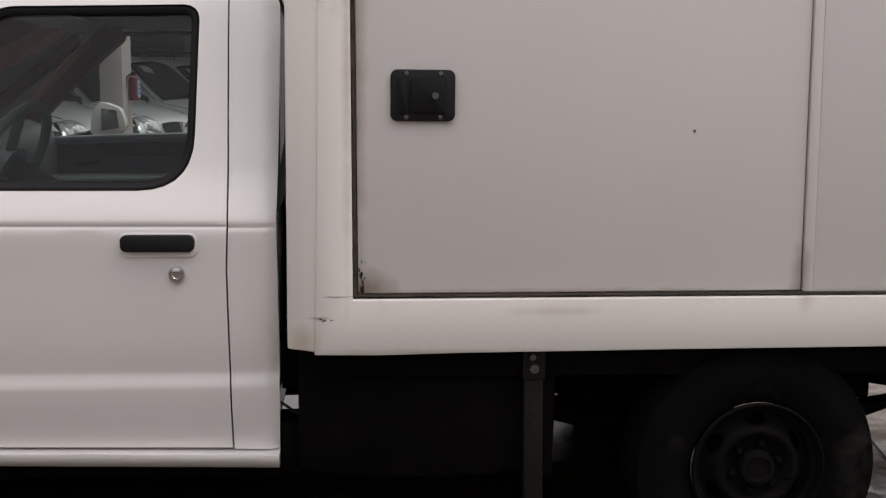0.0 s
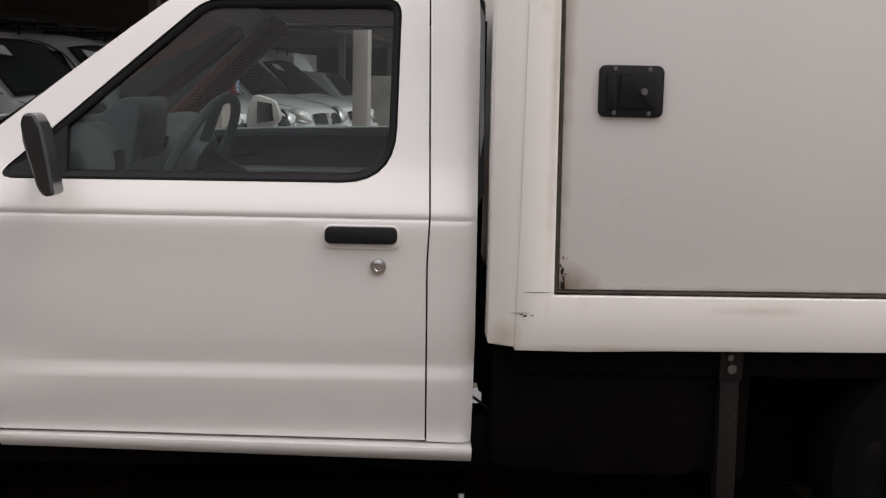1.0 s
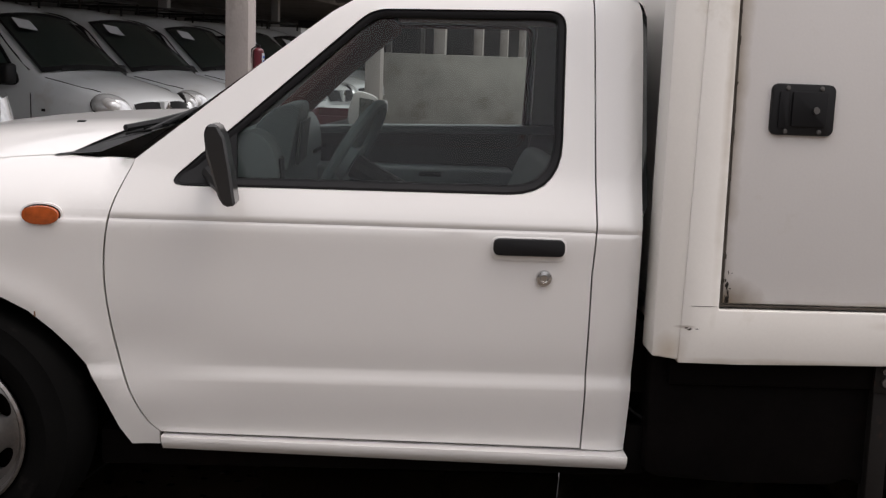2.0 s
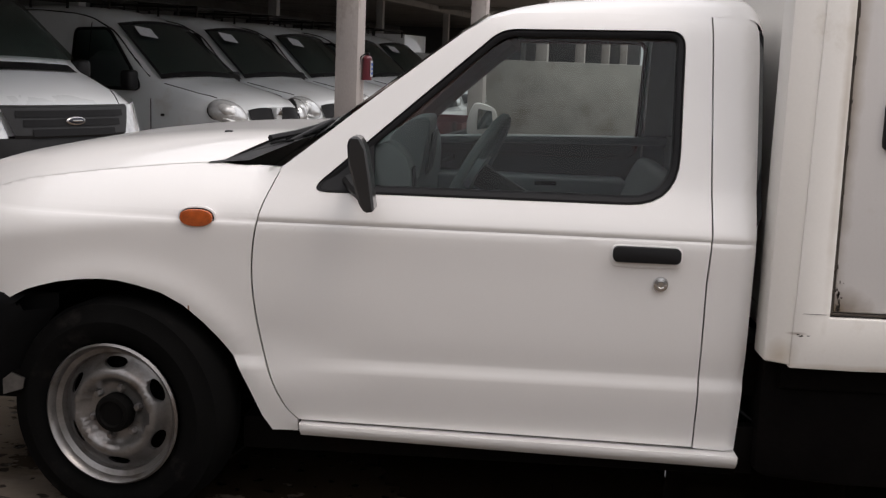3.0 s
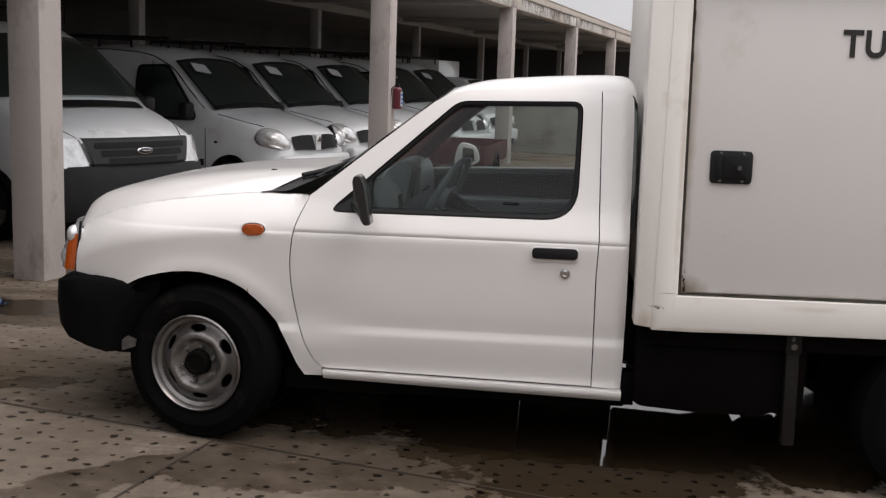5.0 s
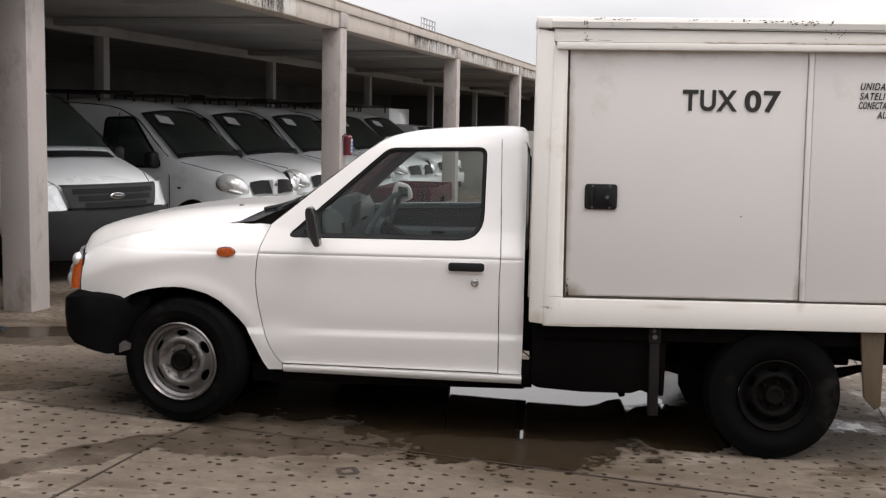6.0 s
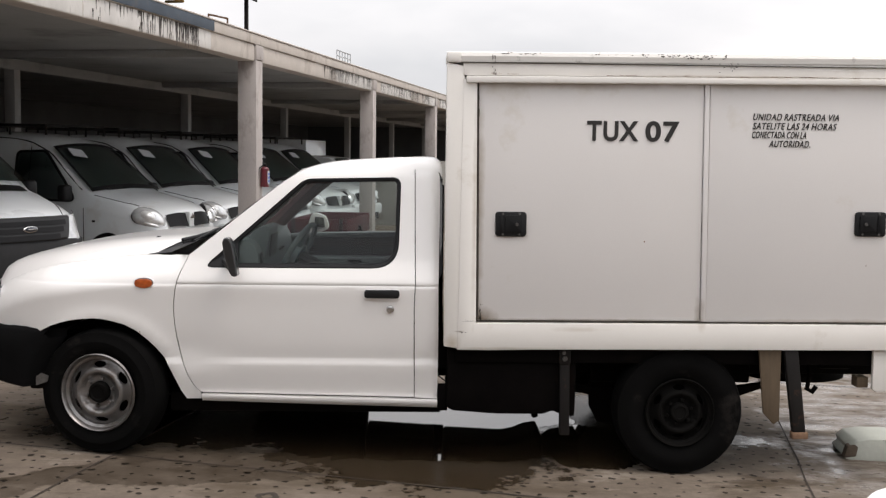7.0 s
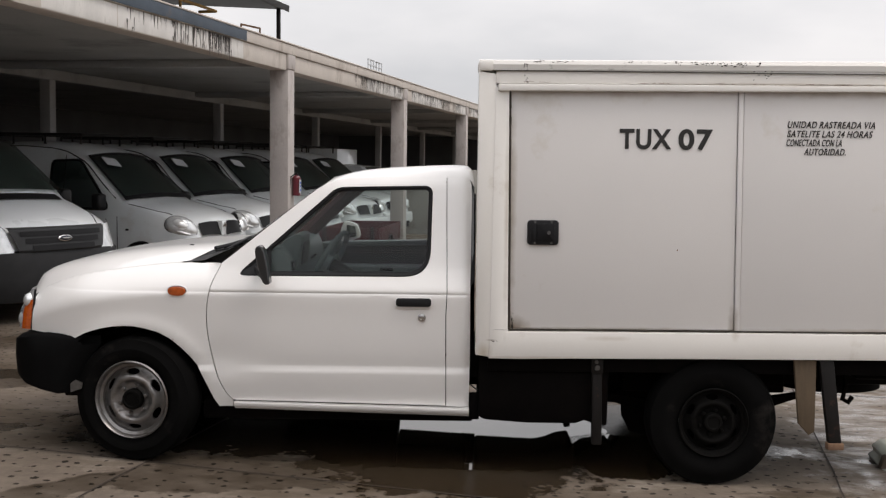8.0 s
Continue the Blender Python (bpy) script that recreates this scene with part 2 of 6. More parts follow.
BADGE_BLUE = mat("dark_blue_badge", (0.015, 0.018, 0.03), 0.3, var=0.1, scale=30)
REAR_EDGE = mat("grey_tinted_glass_edge", (0.11, 0.115, 0.115), 0.22, var=0.2, scale=9, coat=0.4)
MIRROR = mat("mirror_glass", (0.8, 0.8, 0.8), 0.03, metal=1.0, var=0.02)
GLASS = glass_mat("cab_side_glass", (0.53, 0.59, 0.57))
WINDSCREEN = glass_mat("windscreen_glass", (0.72, 0.8, 0.78))
VAN_GLASS = glass_mat("van_dark_glass", (0.165, 0.205, 0.19), gloss=0.08)
PEEL = mat("peeling_white_enamel", (0.656, 0.635, 0.603), 0.45, var=0.05, scale=2, fine=120, coat=0.1, dirt=(0.05, 0.045, 0.04), dirt_amount=0.03, dirt_scale=11)
WATER = mat("still_puddle_water", (0.034, 0.0235, 0.0135), 0.03, var=0.5, scale=5, spec=0.5)
LOW_WALL = mat("weathered_pale_wall", (0.37, 0.36, 0.33), 0.9, var=0.25, scale=2.0, fine=30, bump=0.003, dirt=(0.2, 0.17, 0.14), dirt_amount=0.3, dirt_scale=1.5)
MUD = mat("brown_dried_mud", (0.10, 0.075, 0.055), 0.9, var=0.4, scale=9, fine=70, bump=0.004)
PALE_BLOCK = mat("whitewashed_concrete", (0.56, 0.58, 0.52), 0.85, var=0.15, scale=6, fine=60, bump=0.003, dirt=(0.2, 0.16, 0.12), dirt_amount=0.3, dirt_scale=3.5)
WHITE_PLASTIC = mat("white_plastic", (0.85, 0.85, 0.84), 0.35, var=0.03, scale=4)


# ---------------------------------------------------------------- building helpers
def link_mesh(name, bm, material, smooth=True, angle=35):
    me = bpy.data.meshes.new(name)
    bmesh.ops.recalc_face_normals(bm, faces=bm.faces)
    if smooth:
        for f in bm.faces:
            f.smooth = True
        cut = math.cos(radians(angle))
        for e in bm.edges:
            if len(e.link_faces) == 2 and e.link_faces[0].normal.dot(e.link_faces[1].normal) < cut:
                e.smooth = False
    bm.to_mesh(me)
    bm.free()
    me.materials.append(material)
    return new(name, me)


def part(name, bm, material, parent, label="", smooth=True, angle=35):
    ob = link_mesh(name, bm, material, smooth, angle)
    ob.parent = parent
    if label:
        ob["label"] = label
    return ob


def thing(name, label, category, m=None, group="", kind=""):
    ob = new(name)
    ob.empty_display_size = 0.1
    if m is not None:
        ob.matrix_world = m
    return tagged(ob, label, category, group, kind)


def box_bm(x0, x1, y0, y1, z0, z1, bevel=0.0, seg=2, bm=None):
    bm = bm or bmesh.new()
    r = bmesh.ops.create_cube(bm, size=1.0, matrix=Matrix.Translation(((x0 + x1) / 2, (y0 + y1) / 2, (z0 + z1) / 2)) @ Matrix.Diagonal((x1 - x0, y1 - y0, z1 - z0, 1)))
    if bevel:
        es = list({e for v in r["verts"] for e in v.link_edges})
        bmesh.ops.bevel(bm, geom=es, offset=bevel, segments=seg, affect="EDGES", profile=0.5, clamp_overlap=True)
    return bm


def poly_bm(pts, y0, y1, bevel=0.0, seg=2, bm=None):
    """A plate with an outline in x and z, from y0 to y1."""
    bm = bm or bmesh.new()
    a = [bm.verts.new((x, y0, z)) for x, z in pts]
    b = [bm.verts.new((x, y1, z)) for x, z in pts]
    k = len(pts)
    fs = [bm.faces.new(a), bm.faces.new(b[::-1])]
    for i in range(k):
        fs.append(bm.faces.new((a[i], b[i], b[(i + 1) % k], a[(i + 1) % k])))
    bmesh.ops.recalc_face_normals(bm, faces=fs)
    if bevel:
        es = list({e for f in fs for e in f.edges})
        bmesh.ops.bevel(bm, geom=es, offset=bevel, segments=seg, affect="EDGES", profile=0.5, clamp_overlap=True)
    return bm


def tube_bm(points, r, seg=8, bm=None):
    """A round bar through points."""
    bm = bm or bmesh.new()
    pts = [Vector(p) for p in points]
    rings = []
    for i, p in enumerate(pts):
        d = (pts[min(i + 1, len(pts) - 1)] - pts[max(i - 1, 0)]).normalized()
        q = d.to_track_quat("Z", "Y")
        rings.append([bm.verts.new(p + q @ Vector((r * math.cos(2 * math.pi * k / seg), r * math.sin(2 * math.pi * k / seg), 0))) for k in range(seg)])
    for a, b in zip(rings, rings[1:]):
        for k in range(seg):
            bm.faces.new((a[k], a[(k + 1) % seg], b[(k + 1) % seg], b[k]))
    bm.faces.new(rings[0][::-1]), bm.faces.new(rings[-1])
    return bm


def lathe_bm(profile, axis_point, seg=48, bm=None):
    """A turned body round an axis along y: profile of (radius, y)."""
    bm = bm or bmesh.new()
    cx, cy, cz = axis_point
    rings = []
    for r, y in profile:
        if r < 1e-5:
            rings.append([bm.verts.new((cx, cy + y, cz))])
        else:
            rings.append([bm.verts.new((cx + r * math.cos(2 * math.pi * k / seg), cy + y, cz + r * math.sin(2 * math.pi * k / seg))) for k in range(seg)])
    for a, b in zip(rings, rings[1:]):
        for k in range(seg):
            j = (k + 1) % seg
            q = [a[k % len(a)], a[j % len(a)], b[j % len(b)], b[k % len(b)]]
            q = [v for i, v in enumerate(q) if v not in q[:i]]
            if len(q) > 2:
                bm.faces.new(q)
    return bm


def grid_bm(rows, bm=None, close=False):
    """A surface through rows of points of equal length."""
    bm = bm or bmesh.new()
    vs = [[bm.verts.new(p) for p in r] for r in rows]
    for a, b in zip(vs, vs[1:]):
        k = len(a)
        for i in range(k if close else k - 1):
            bm.faces.new((a[i], a[(i + 1) % k], b[(i + 1) % k], b[i]))
    return bm


def lerp_table(table, x):
    if x <= table[0][0]:
        return table[0][1]
    for (x0, v0), (x1, v1) in zip(table, table[1:]):
        if x <= x1:
            return v0 + (v1 - v0) * (x - x0) / (x1 - x0)
    return table[-1][1]


def smooth_table(table, x):
    """Like lerp_table, with a smooth curve through the values."""
    xs = [a for a, _ in table]
    if x <= xs[0] or x >= xs[-1]:
        return lerp_table(table, x)
    i = max(k for k in range(len(xs) - 1) if xs[k] <= x)
    g = lambda k: table[min(max(k, 0), len(table) - 1)]
    (x0, a), (x1, b), (x2, c), (x3, d) = g(i - 1), g(i), g(i + 1), g(i + 2)
    h = x2 - x1
    m1 = (c - a) / (x2 - x0) if x2 != x0 else 0
    m2 = (d - b) / (x3 - x1) if x3 != x1 else 0
    t = (x - x1) / h
    return (2 * t**3 - 3 * t**2 + 1) * b + (t**3 - 2 * t**2 + t) * h * m1 + (-2 * t**3 + 3 * t**2) * c + (t**3 - t**2) * h * m2


def curve_pts(pts, per=6, closed=False):
    """A smooth line through points (x, z)."""
    out, k = [], len(pts)
    for i in range(k if closed else k - 1):
        p = [Vector(pts[(i + j - 1) % k] if closed else pts[min(max(i + j - 1, 0), k - 1)]) for j in range(4)]
        for s in range(per):
            t = s / per
            q = 0.5 * (2 * p[1] + (p[2] - p[0]) * t + (2 * p[0] - 5 * p[1] + 4 * p[2] - p[3]) * t * t + (3 * p[1] - p[0] - 3 * p[2] + p[3]) * t**3)
            out.append((q.x, q.y))
    if not closed:
        out.append(tuple(pts[-1]))
    return out


def round_rect(x0, x1, z0, z1, r, seg=4):
    out = []
    for cx, cz, a0 in ((x1 - r, z1 - r, 0), (x0 + r, z1 - r, 90), (x0 + r, z0 + r, 180), (x1 - r, z0 + r, 270)):
        out += [(cx + r * math.cos(radians(a0 + 90 * i / seg)), cz + r * math.sin(radians(a0 + 90 * i / seg))) for i in range(seg + 1)]
    return out


def fillet_poly(corners, seg=7):
    """A closed outline with rounded corners, from (x, z, radius)."""
    out, k = [], len(corners)
    for i in range(k):
        p, a, b = Vector(corners[i][:2]), Vector(corners[i - 1][:2]), Vector(corners[(i + 1) % k][:2])
        u, v = (a - p).normalized(), (b - p).normalized()
        half = u.angle(v) / 2
        cut = corners[i][2] / math.tan(half)
        s, e = p + u * cut, p + v * cut
        for j in range(seg + 1):
            t = j / seg
            out.append(tuple(s * (1 - t) ** 2 + p * 2 * t * (1 - t) + e * t * t))
    return out


def inset_corners(corners, d):
    """Corners (x, z, radius) of the same outline with each side moved inward by d."""
    k, out = len(corners), []
    area = sum(corners[i][0] * corners[(i + 1) % k][1] - corners[(i + 1) % k][0] * corners[i][1] for i in range(k))
    sg = 1 if area > 0 else -1
    for i in range(k):
        p, a, b = Vector(corners[i][:2]), Vector(corners[i - 1][:2]), Vector(corners[(i + 1) % k][:2])
        u, v = (p - a).normalized(), (b - p).normalized()
        n1, n2 = Vector((-u.y, u.x)) * sg, Vector((-v.y, v.x)) * sg
        q = p + (n1 + n2) * (d / (1 + n1.dot(n2)))
        out.append((q.x, q.y, max(0.008, corners[i][2] - d)))
    return out


def ring_bm(corners, width, depth_at, deep, sign=1.0):
    """A rounded strip of rubber round an opening."""
    rows = []
    for d, h in ((0.0, deep), (0.001, 0.003), (width * 0.35, -0.003), (width * 0.8, 0.0), (width, 0.004), (width + 0.001, deep)):
        rows.append([(x, depth_at(x, z) + h * sign, z) for x, z in fillet_poly(inset_corners(corners, d) if d else corners)])
    return grid_bm(rows, close=True)


def panel_bm(outline, depth_at, hole=None, step=0.06, thick=0.015, inward=1.0, lip=0.006):
    """A pressed sheet: its outline in x and z, its y from depth_at(x, z), edges rolled inward."""
    bm = bmesh.new()
    loops = [outline] + (hole if hole and isinstance(hole[0], list) else [hole] if hole else [])
    edges = []
    for lp in loops:
        vs = [bm.verts.new((x, 0, z)) for x, z in lp]
        edges += [bm.edges.new((vs[i], vs[(i + 1) % len(vs)])) for i in range(len(vs))]
    bmesh.ops.triangle_fill(bm, edges=edges, use_beauty=True, normal=(0, -1, 0))
    xs, zs = [p[0] for p in outline], [p[1] for p in outline]
    for a, lo, hi in ((0, min(xs), max(xs)), (2, min(zs), max(zs))):
        st = step if a == 0 else step * 0.35
        k = int((hi - lo) / st)
        for i in range(1, k + 1):
            co, no = [0, 0, 0], [0, 0, 0]
            co[a], no[a] = lo + (hi - lo) * i / (k + 1), 1
            bmesh.ops.bisect_plane(bm, geom=bm.verts[:] + bm.edges[:] + bm.faces[:], plane_co=co, plane_no=no, dist=1e-5)
    for zc in (0.36, 0.482, 0.490, 0.499, 0.507, 0.515, 0.527, 0.536, 0.546, 0.905, 0.912, 0.9185, 0.925, 0.932):
        if min(zs) < zc < max(zs) and max(xs) - min(xs) > 0.5:
            bmesh.ops.bisect_plane(bm, geom=bm.verts[:] + bm.edges[:] + bm.faces[:], plane_co=(0, 0, zc), plane_no=(0, 0, 1), dist=1e-5)
    rim = [e for e in bm.edges if e.is_boundary]
    for v in bm.verts:
        v.co.y = depth_at(v.co.x, v.co.z)
    r = bmesh.ops.extrude_edge_only(bm, edges=rim)
    for v in [g for g in r["geom"] if isinstance(g, bmesh.types.BMVert)]:
        v.co.y += thick * inward
    return bm


# ---------------------------------------------------------------- ground
ROW_DIR, ROW_OUT = Vector((0.225, 0.974, 0)), Vector((0.974, -0.225, 0))
PILLAR_1, BAY = Vector((-4.157, 3.9, 0)), 7.187
YARD_Z = -0.09


def ground_z(x, y):
    near = -0.019 - 0.0284 * max(-6.0, min(6.0, x))
    k = min(1, max(0, (y - 1.2) / 2.4))
    k = k * k * (3 - 2 * k)
    far = min(1, max(0, (math.hypot(x, y) - 14) / 20))
    near = near * (1 - k) + YARD_Z * k
    return near * (1 - far) + YARD_Z * far


def row_place(s, out, z=0.0):
    """A place by its way along the colonnade and out from it."""
    return PILLAR_1 + ROW_DIR * s + ROW_OUT * out + Vector((0, 0, z))


ROW_YAW = math.degrees(math.atan2(ROW_OUT.y, ROW_OUT.x))


def ground_material():
    m = bpy.data.materials.new("wet_dimpled_concrete")
    m.use_nodes = True
    n, l = m.node_tree.nodes, m.node_tree.links
    b = n["Principled BSDF"]
    tc = n.new("ShaderNodeTexCoord")
    def noise_node(scale, detail=6, rough=0.6, sc=(1, 1, 1)):
        mp, t = n.new("ShaderNodeMapping"), n.new("ShaderNodeTexNoise")
        mp.inputs["Scale"].default_value = sc
        t.inputs["Scale"].default_value, t.inputs["Detail"].default_value, t.inputs["Roughness"].default_value = scale, detail, rough
        l.new(tc.outputs["Object"], mp.inputs["Vector"]), l.new(mp.outputs["Vector"], t.inputs["Vector"])
        return t.outputs["Fac"]
    def span(v, a, c, lo=0.0, hi=1.0):
        r = n.new("ShaderNodeMapRange")
        for k, q in zip(("From Min", "From Max", "To Min", "To Max"), (a, c, lo, hi)):
            r.inputs[k].default_value = q
        l.new(v, r.inputs["Value"])
        return r.outputs["Result"]
    def mix(f, a, c):
        x = n.new("ShaderNodeMix")
        x.data_type = "RGBA"
        l.new(f, x.inputs["Factor"])
        for s, q in (("A", a), ("B", c)):
            if isinstance(q, tuple):
                x.inputs[s].default_value = (*q, 1)
            else:
                l.new(q, x.inputs[s])
        return x.outputs["Result"]
    def math_node(op, a, c):
        x = n.new("ShaderNodeMath")
        x.operation = op
        for i, q in enumerate((a, c)):
            if isinstance(q, float):
                x.inputs[i].default_value = q
            else:
                l.new(q, x.inputs[i])
        return x.outputs["Value"]
    def blot(cx, cy, ax, ay, turn=0.0, gain=1.0):
        """One rounded patch: 1 at its middle, 0 at its rim."""
        mp, ln = n.new("ShaderNodeMapping"), n.new("ShaderNodeVectorMath")
        mp.vector_type = "TEXTURE"
        mp.inputs["Location"].default_value = (cx, cy, 0)
        mp.inputs["Rotation"].default_value = (0, 0, radians(turn))
        mp.inputs["Scale"].default_value = (ax, ay, 1e3)
        ln.operation = "LENGTH"
        l.new(tc.outputs["Object"], mp.inputs["Vector"]), l.new(mp.outputs["Vector"], ln.inputs[0])
        return math_node("MULTIPLY", math_node("SUBTRACT", 1.0, ln.outputs["Value"]), gain)
    base = mix(span(noise_node(0.9), 0.3, 0.7), (0.130, 0.104, 0.083), (0.236, 0.195, 0.158))
    base = mix(span(noise_node(30, 4), 0.35, 0.75), base, (0.178, 0.146, 0.117))
    grit = span(noise_node(9.0, 9, 0.72), 0.38, 0.66)
    base = mix(math_node("MULTIPLY", grit, 0.45), base, (0.085, 0.069, 0.055))
    pale = span(noise_node(1.7, 9, 0.74, (0.8, 1.7, 1)), 0.56, 0.66)
    base = mix(math_node("MULTIPLY", pale, 0.62), base, (0.325, 0.282, 0.236))
    stain = span(noise_node(0.55, 9, 0.62, (0.7, 1.5, 1)), 0.53, 0.60)
    base = mix(math_node("MULTIPLY", stain, 0.65), base, (0.072, 0.054, 0.036))
    mud = span(noise_node(1.3, 9, 0.72, (0.6, 1.9, 1)), 0.57, 0.63)
    base = mix(math_node("MULTIPLY", mud, 0.6), base, (0.048, 0.034, 0.020))
    # wet patches; under the truck they also put its shade into the colour
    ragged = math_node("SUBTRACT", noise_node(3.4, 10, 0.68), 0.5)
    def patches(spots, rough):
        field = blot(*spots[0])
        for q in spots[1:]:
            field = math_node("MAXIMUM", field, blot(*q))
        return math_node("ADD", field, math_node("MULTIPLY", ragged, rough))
    # blots beneath the truck darken ground that lies in its shade
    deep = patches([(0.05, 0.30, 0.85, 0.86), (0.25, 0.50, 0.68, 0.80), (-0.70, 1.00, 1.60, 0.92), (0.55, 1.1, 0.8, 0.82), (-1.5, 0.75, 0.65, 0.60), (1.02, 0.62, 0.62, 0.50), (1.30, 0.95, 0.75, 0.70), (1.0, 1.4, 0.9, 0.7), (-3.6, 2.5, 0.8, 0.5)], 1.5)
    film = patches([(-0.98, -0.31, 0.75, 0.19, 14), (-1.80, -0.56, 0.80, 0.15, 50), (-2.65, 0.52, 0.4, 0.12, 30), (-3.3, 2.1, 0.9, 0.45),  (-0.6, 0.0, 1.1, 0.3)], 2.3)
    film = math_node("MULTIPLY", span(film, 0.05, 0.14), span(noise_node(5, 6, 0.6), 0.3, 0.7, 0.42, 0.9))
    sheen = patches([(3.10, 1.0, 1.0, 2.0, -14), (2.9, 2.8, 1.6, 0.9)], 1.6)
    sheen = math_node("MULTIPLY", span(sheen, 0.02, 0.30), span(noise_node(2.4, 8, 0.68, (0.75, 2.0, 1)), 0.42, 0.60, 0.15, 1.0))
    wet_shade = math_node("MAXIMUM", span(deep, 0.05, 0.13), film)
    base = mix(math_node("MULTIPLY", wet_shade, 0.93), base, (0.027, 0.0185, 0.0105))
    # pressed dimples in a loose grid
    vmap, vor = n.new("ShaderNodeMapping"), n.new("ShaderNodeTexVoronoi")
    vmap.inputs["Rotation"].default_value = (0, 0, radians(13))
    vor.voronoi_dimensions, vor.feature = "2D", "F1"
    vor.inputs["Scale"].default_value, vor.inputs["Randomness"].default_value = 9.6, 0.62
    wob, wadd = n.new("ShaderNodeTexNoise"), n.new("ShaderNodeVectorMath")
    wob.inputs["Scale"].default_value = 24
    wsc = n.new("ShaderNodeVectorMath")
    wsc.operation = "SCALE"
    wsc.inputs["Scale"].default_value = 0.04
    l.new(tc.outputs["Object"], vmap.inputs["Vector"]), l.new(tc.outputs["Object"], wob.inputs["Vector"])
    l.new(wob.outputs["Color"], wsc.inputs[0]), l.new(vmap.outputs["Vector"], wadd.inputs[0]), l.new(wsc.outputs["Vector"], wadd.inputs[1])
    l.new(wadd.outputs["Vector"], vor.inputs["Vector"])
    size = span(noise_node(6, 3), 0.30, 0.62, 0.04, 0.19)
    dot = span(math_node("SUBTRACT", vor.outputs["Distance"], size), -0.045, 0.004, 1, 0)
    dot = math_node("MULTIPLY", dot, span(sheen, 0.1, 0.5, 1.0, 0.15))
    hollow = n.new("ShaderNodeVectorMath")
    hollow.operation = "SCALE"
    hollow.inputs["Scale"].default_value = 0.17
    l.new(base, hollow.inputs[0])
    col = mix(math_node("MULTIPLY", dot, 0.95), base, hollow.outputs["Vector"])
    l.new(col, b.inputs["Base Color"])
    damp = span(noise_node(0.42, 7, 0.6, (0.8, 1.4, 1)), 0.50, 0.62)
    l.new(math_node("MULTIPLY", span(damp, 0, 1, 0.75, 0.45), math_node("MULTIPLY", span(wet_shade, 0, 1, 1.0, 0.34), span(sheen, 0, 1, 1.0, 0.22))), b.inputs["Roughness"])
    l.new(math_node("MAXIMUM", span(wet_shade, 0.2, 0.9, 0.05, 0.035), span(sheen, 0.1, 0.9, 0.0, 0.5)), b.inputs["Specular IOR Level"])
    bp = n.new("ShaderNodeBump")
    bp.inputs["Strength"].default_value, bp.inputs["Distance"].default_value = 0.7, 0.006
    hgt = math_node("SUBTRACT", math_node("MULTIPLY", noise_node(45, 4), 0.25), math_node("MULTIPLY", dot, 1.0))
    l.new(math_node("MULTIPLY", hgt, math_node("MULTIPLY", span(wet_shade, 0, 1, 1.0, 0.12), span(sheen, 0, 0.8, 1.0, 0.2))), bp.inputs["Height"])
    l.new(bp.outputs["Normal"], b.inputs["Normal"])
    return m


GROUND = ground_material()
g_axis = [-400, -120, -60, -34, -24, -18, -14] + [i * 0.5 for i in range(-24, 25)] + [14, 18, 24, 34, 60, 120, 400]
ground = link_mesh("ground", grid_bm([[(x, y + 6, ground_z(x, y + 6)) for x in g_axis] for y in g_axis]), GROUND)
tagged(ground, "damp stained concrete yard with small dimples and puddles", "ground", kind="structure")

# saw-cut joints between the slabs, dark strips set a few millimetres above the sheet
JOINT = mat("dirty_joint", (0.045, 0.033, 0.025), 0.9, var=0.4, scale=12)


def joint(a, b, w=0.013):
    a, b = Vector(a), Vector(b)
    d = (b - a).normalized()
    nrm = Vector((-d.y, d.x))
    k = max(2, int((b - a).length / 0.4))
    rng = random.Random(int(a.x * 100 + a.y * 10))
    rows = []
    for i in range(k + 1):
        p = a + (b - a) * i / k
        q = w * rng.uniform(0.3, 0.6)
        c = p + nrm * rng.uniform(-0.006, 0.006)
        rows.append([(c.x + nrm.x * s, c.y + nrm.y * s, ground_z(c.x, c.y) + 0.004) for s in (-q, q)])
    ob = link_mesh("joint", grid_bm(rows), JOINT)
    ob.parent = ground
    return ob


# ---------------------------------------------------------------- open depot building with its colonnade
BEAM_Z, BEAM_TOP = 2.89, 3.285
INNER_OUT = -4.57
BEAM_ORIGIN, BEAM_DIR = Vector((-3.78, 3.625, 0)), Vector((0.1906, 0.9817, 0))
building_m = Matrix.Translation(BEAM_ORIGIN) @ Matrix.Rotation(-math.atan2(BEAM_DIR.x, BEAM_DIR.y), 4, "Z")   # local x outward, local y along the row


def row_box(name, material, s0, s1, o0, o1, z0, z1, bevel=0.01, parent=None, label=""):
    ob = link_mesh(name, box_bm(o0, o1, s0, s1, z0, z1, bevel), material)
    if parent is not None:
        ob.parent = parent
        if label:
            ob["label"] = label
    else:
        ob.matrix_world = building_m
    return ob


def pillar(name, s, out, w, label, material=None):
    ob = thing(name, label, "pillar", building_m @ Matrix.Translation((out, s, 0)), kind="structure")
    part("shaft", box_bm(-w / 2, w / 2, -w / 2, w / 2, YARD_Z - 0.02, BEAM_Z + 0.02, 0.014), material or CONCRETE, ob)
    return ob


for k in range(-1, 7):
    pillar("pillar", k * BAY + (0.215 if k == 0 else 0.0), -0.335 if k == 0 else 0.0, 0.28, "pale painted concrete pillar at the open depot front")
for k in range(-2, 7):
    pillar("inner_pillar", k * BAY + 1.45, INNER_OUT, 0.19, "grey concrete pillar inside the dark depot", INNER_CONCRETE)

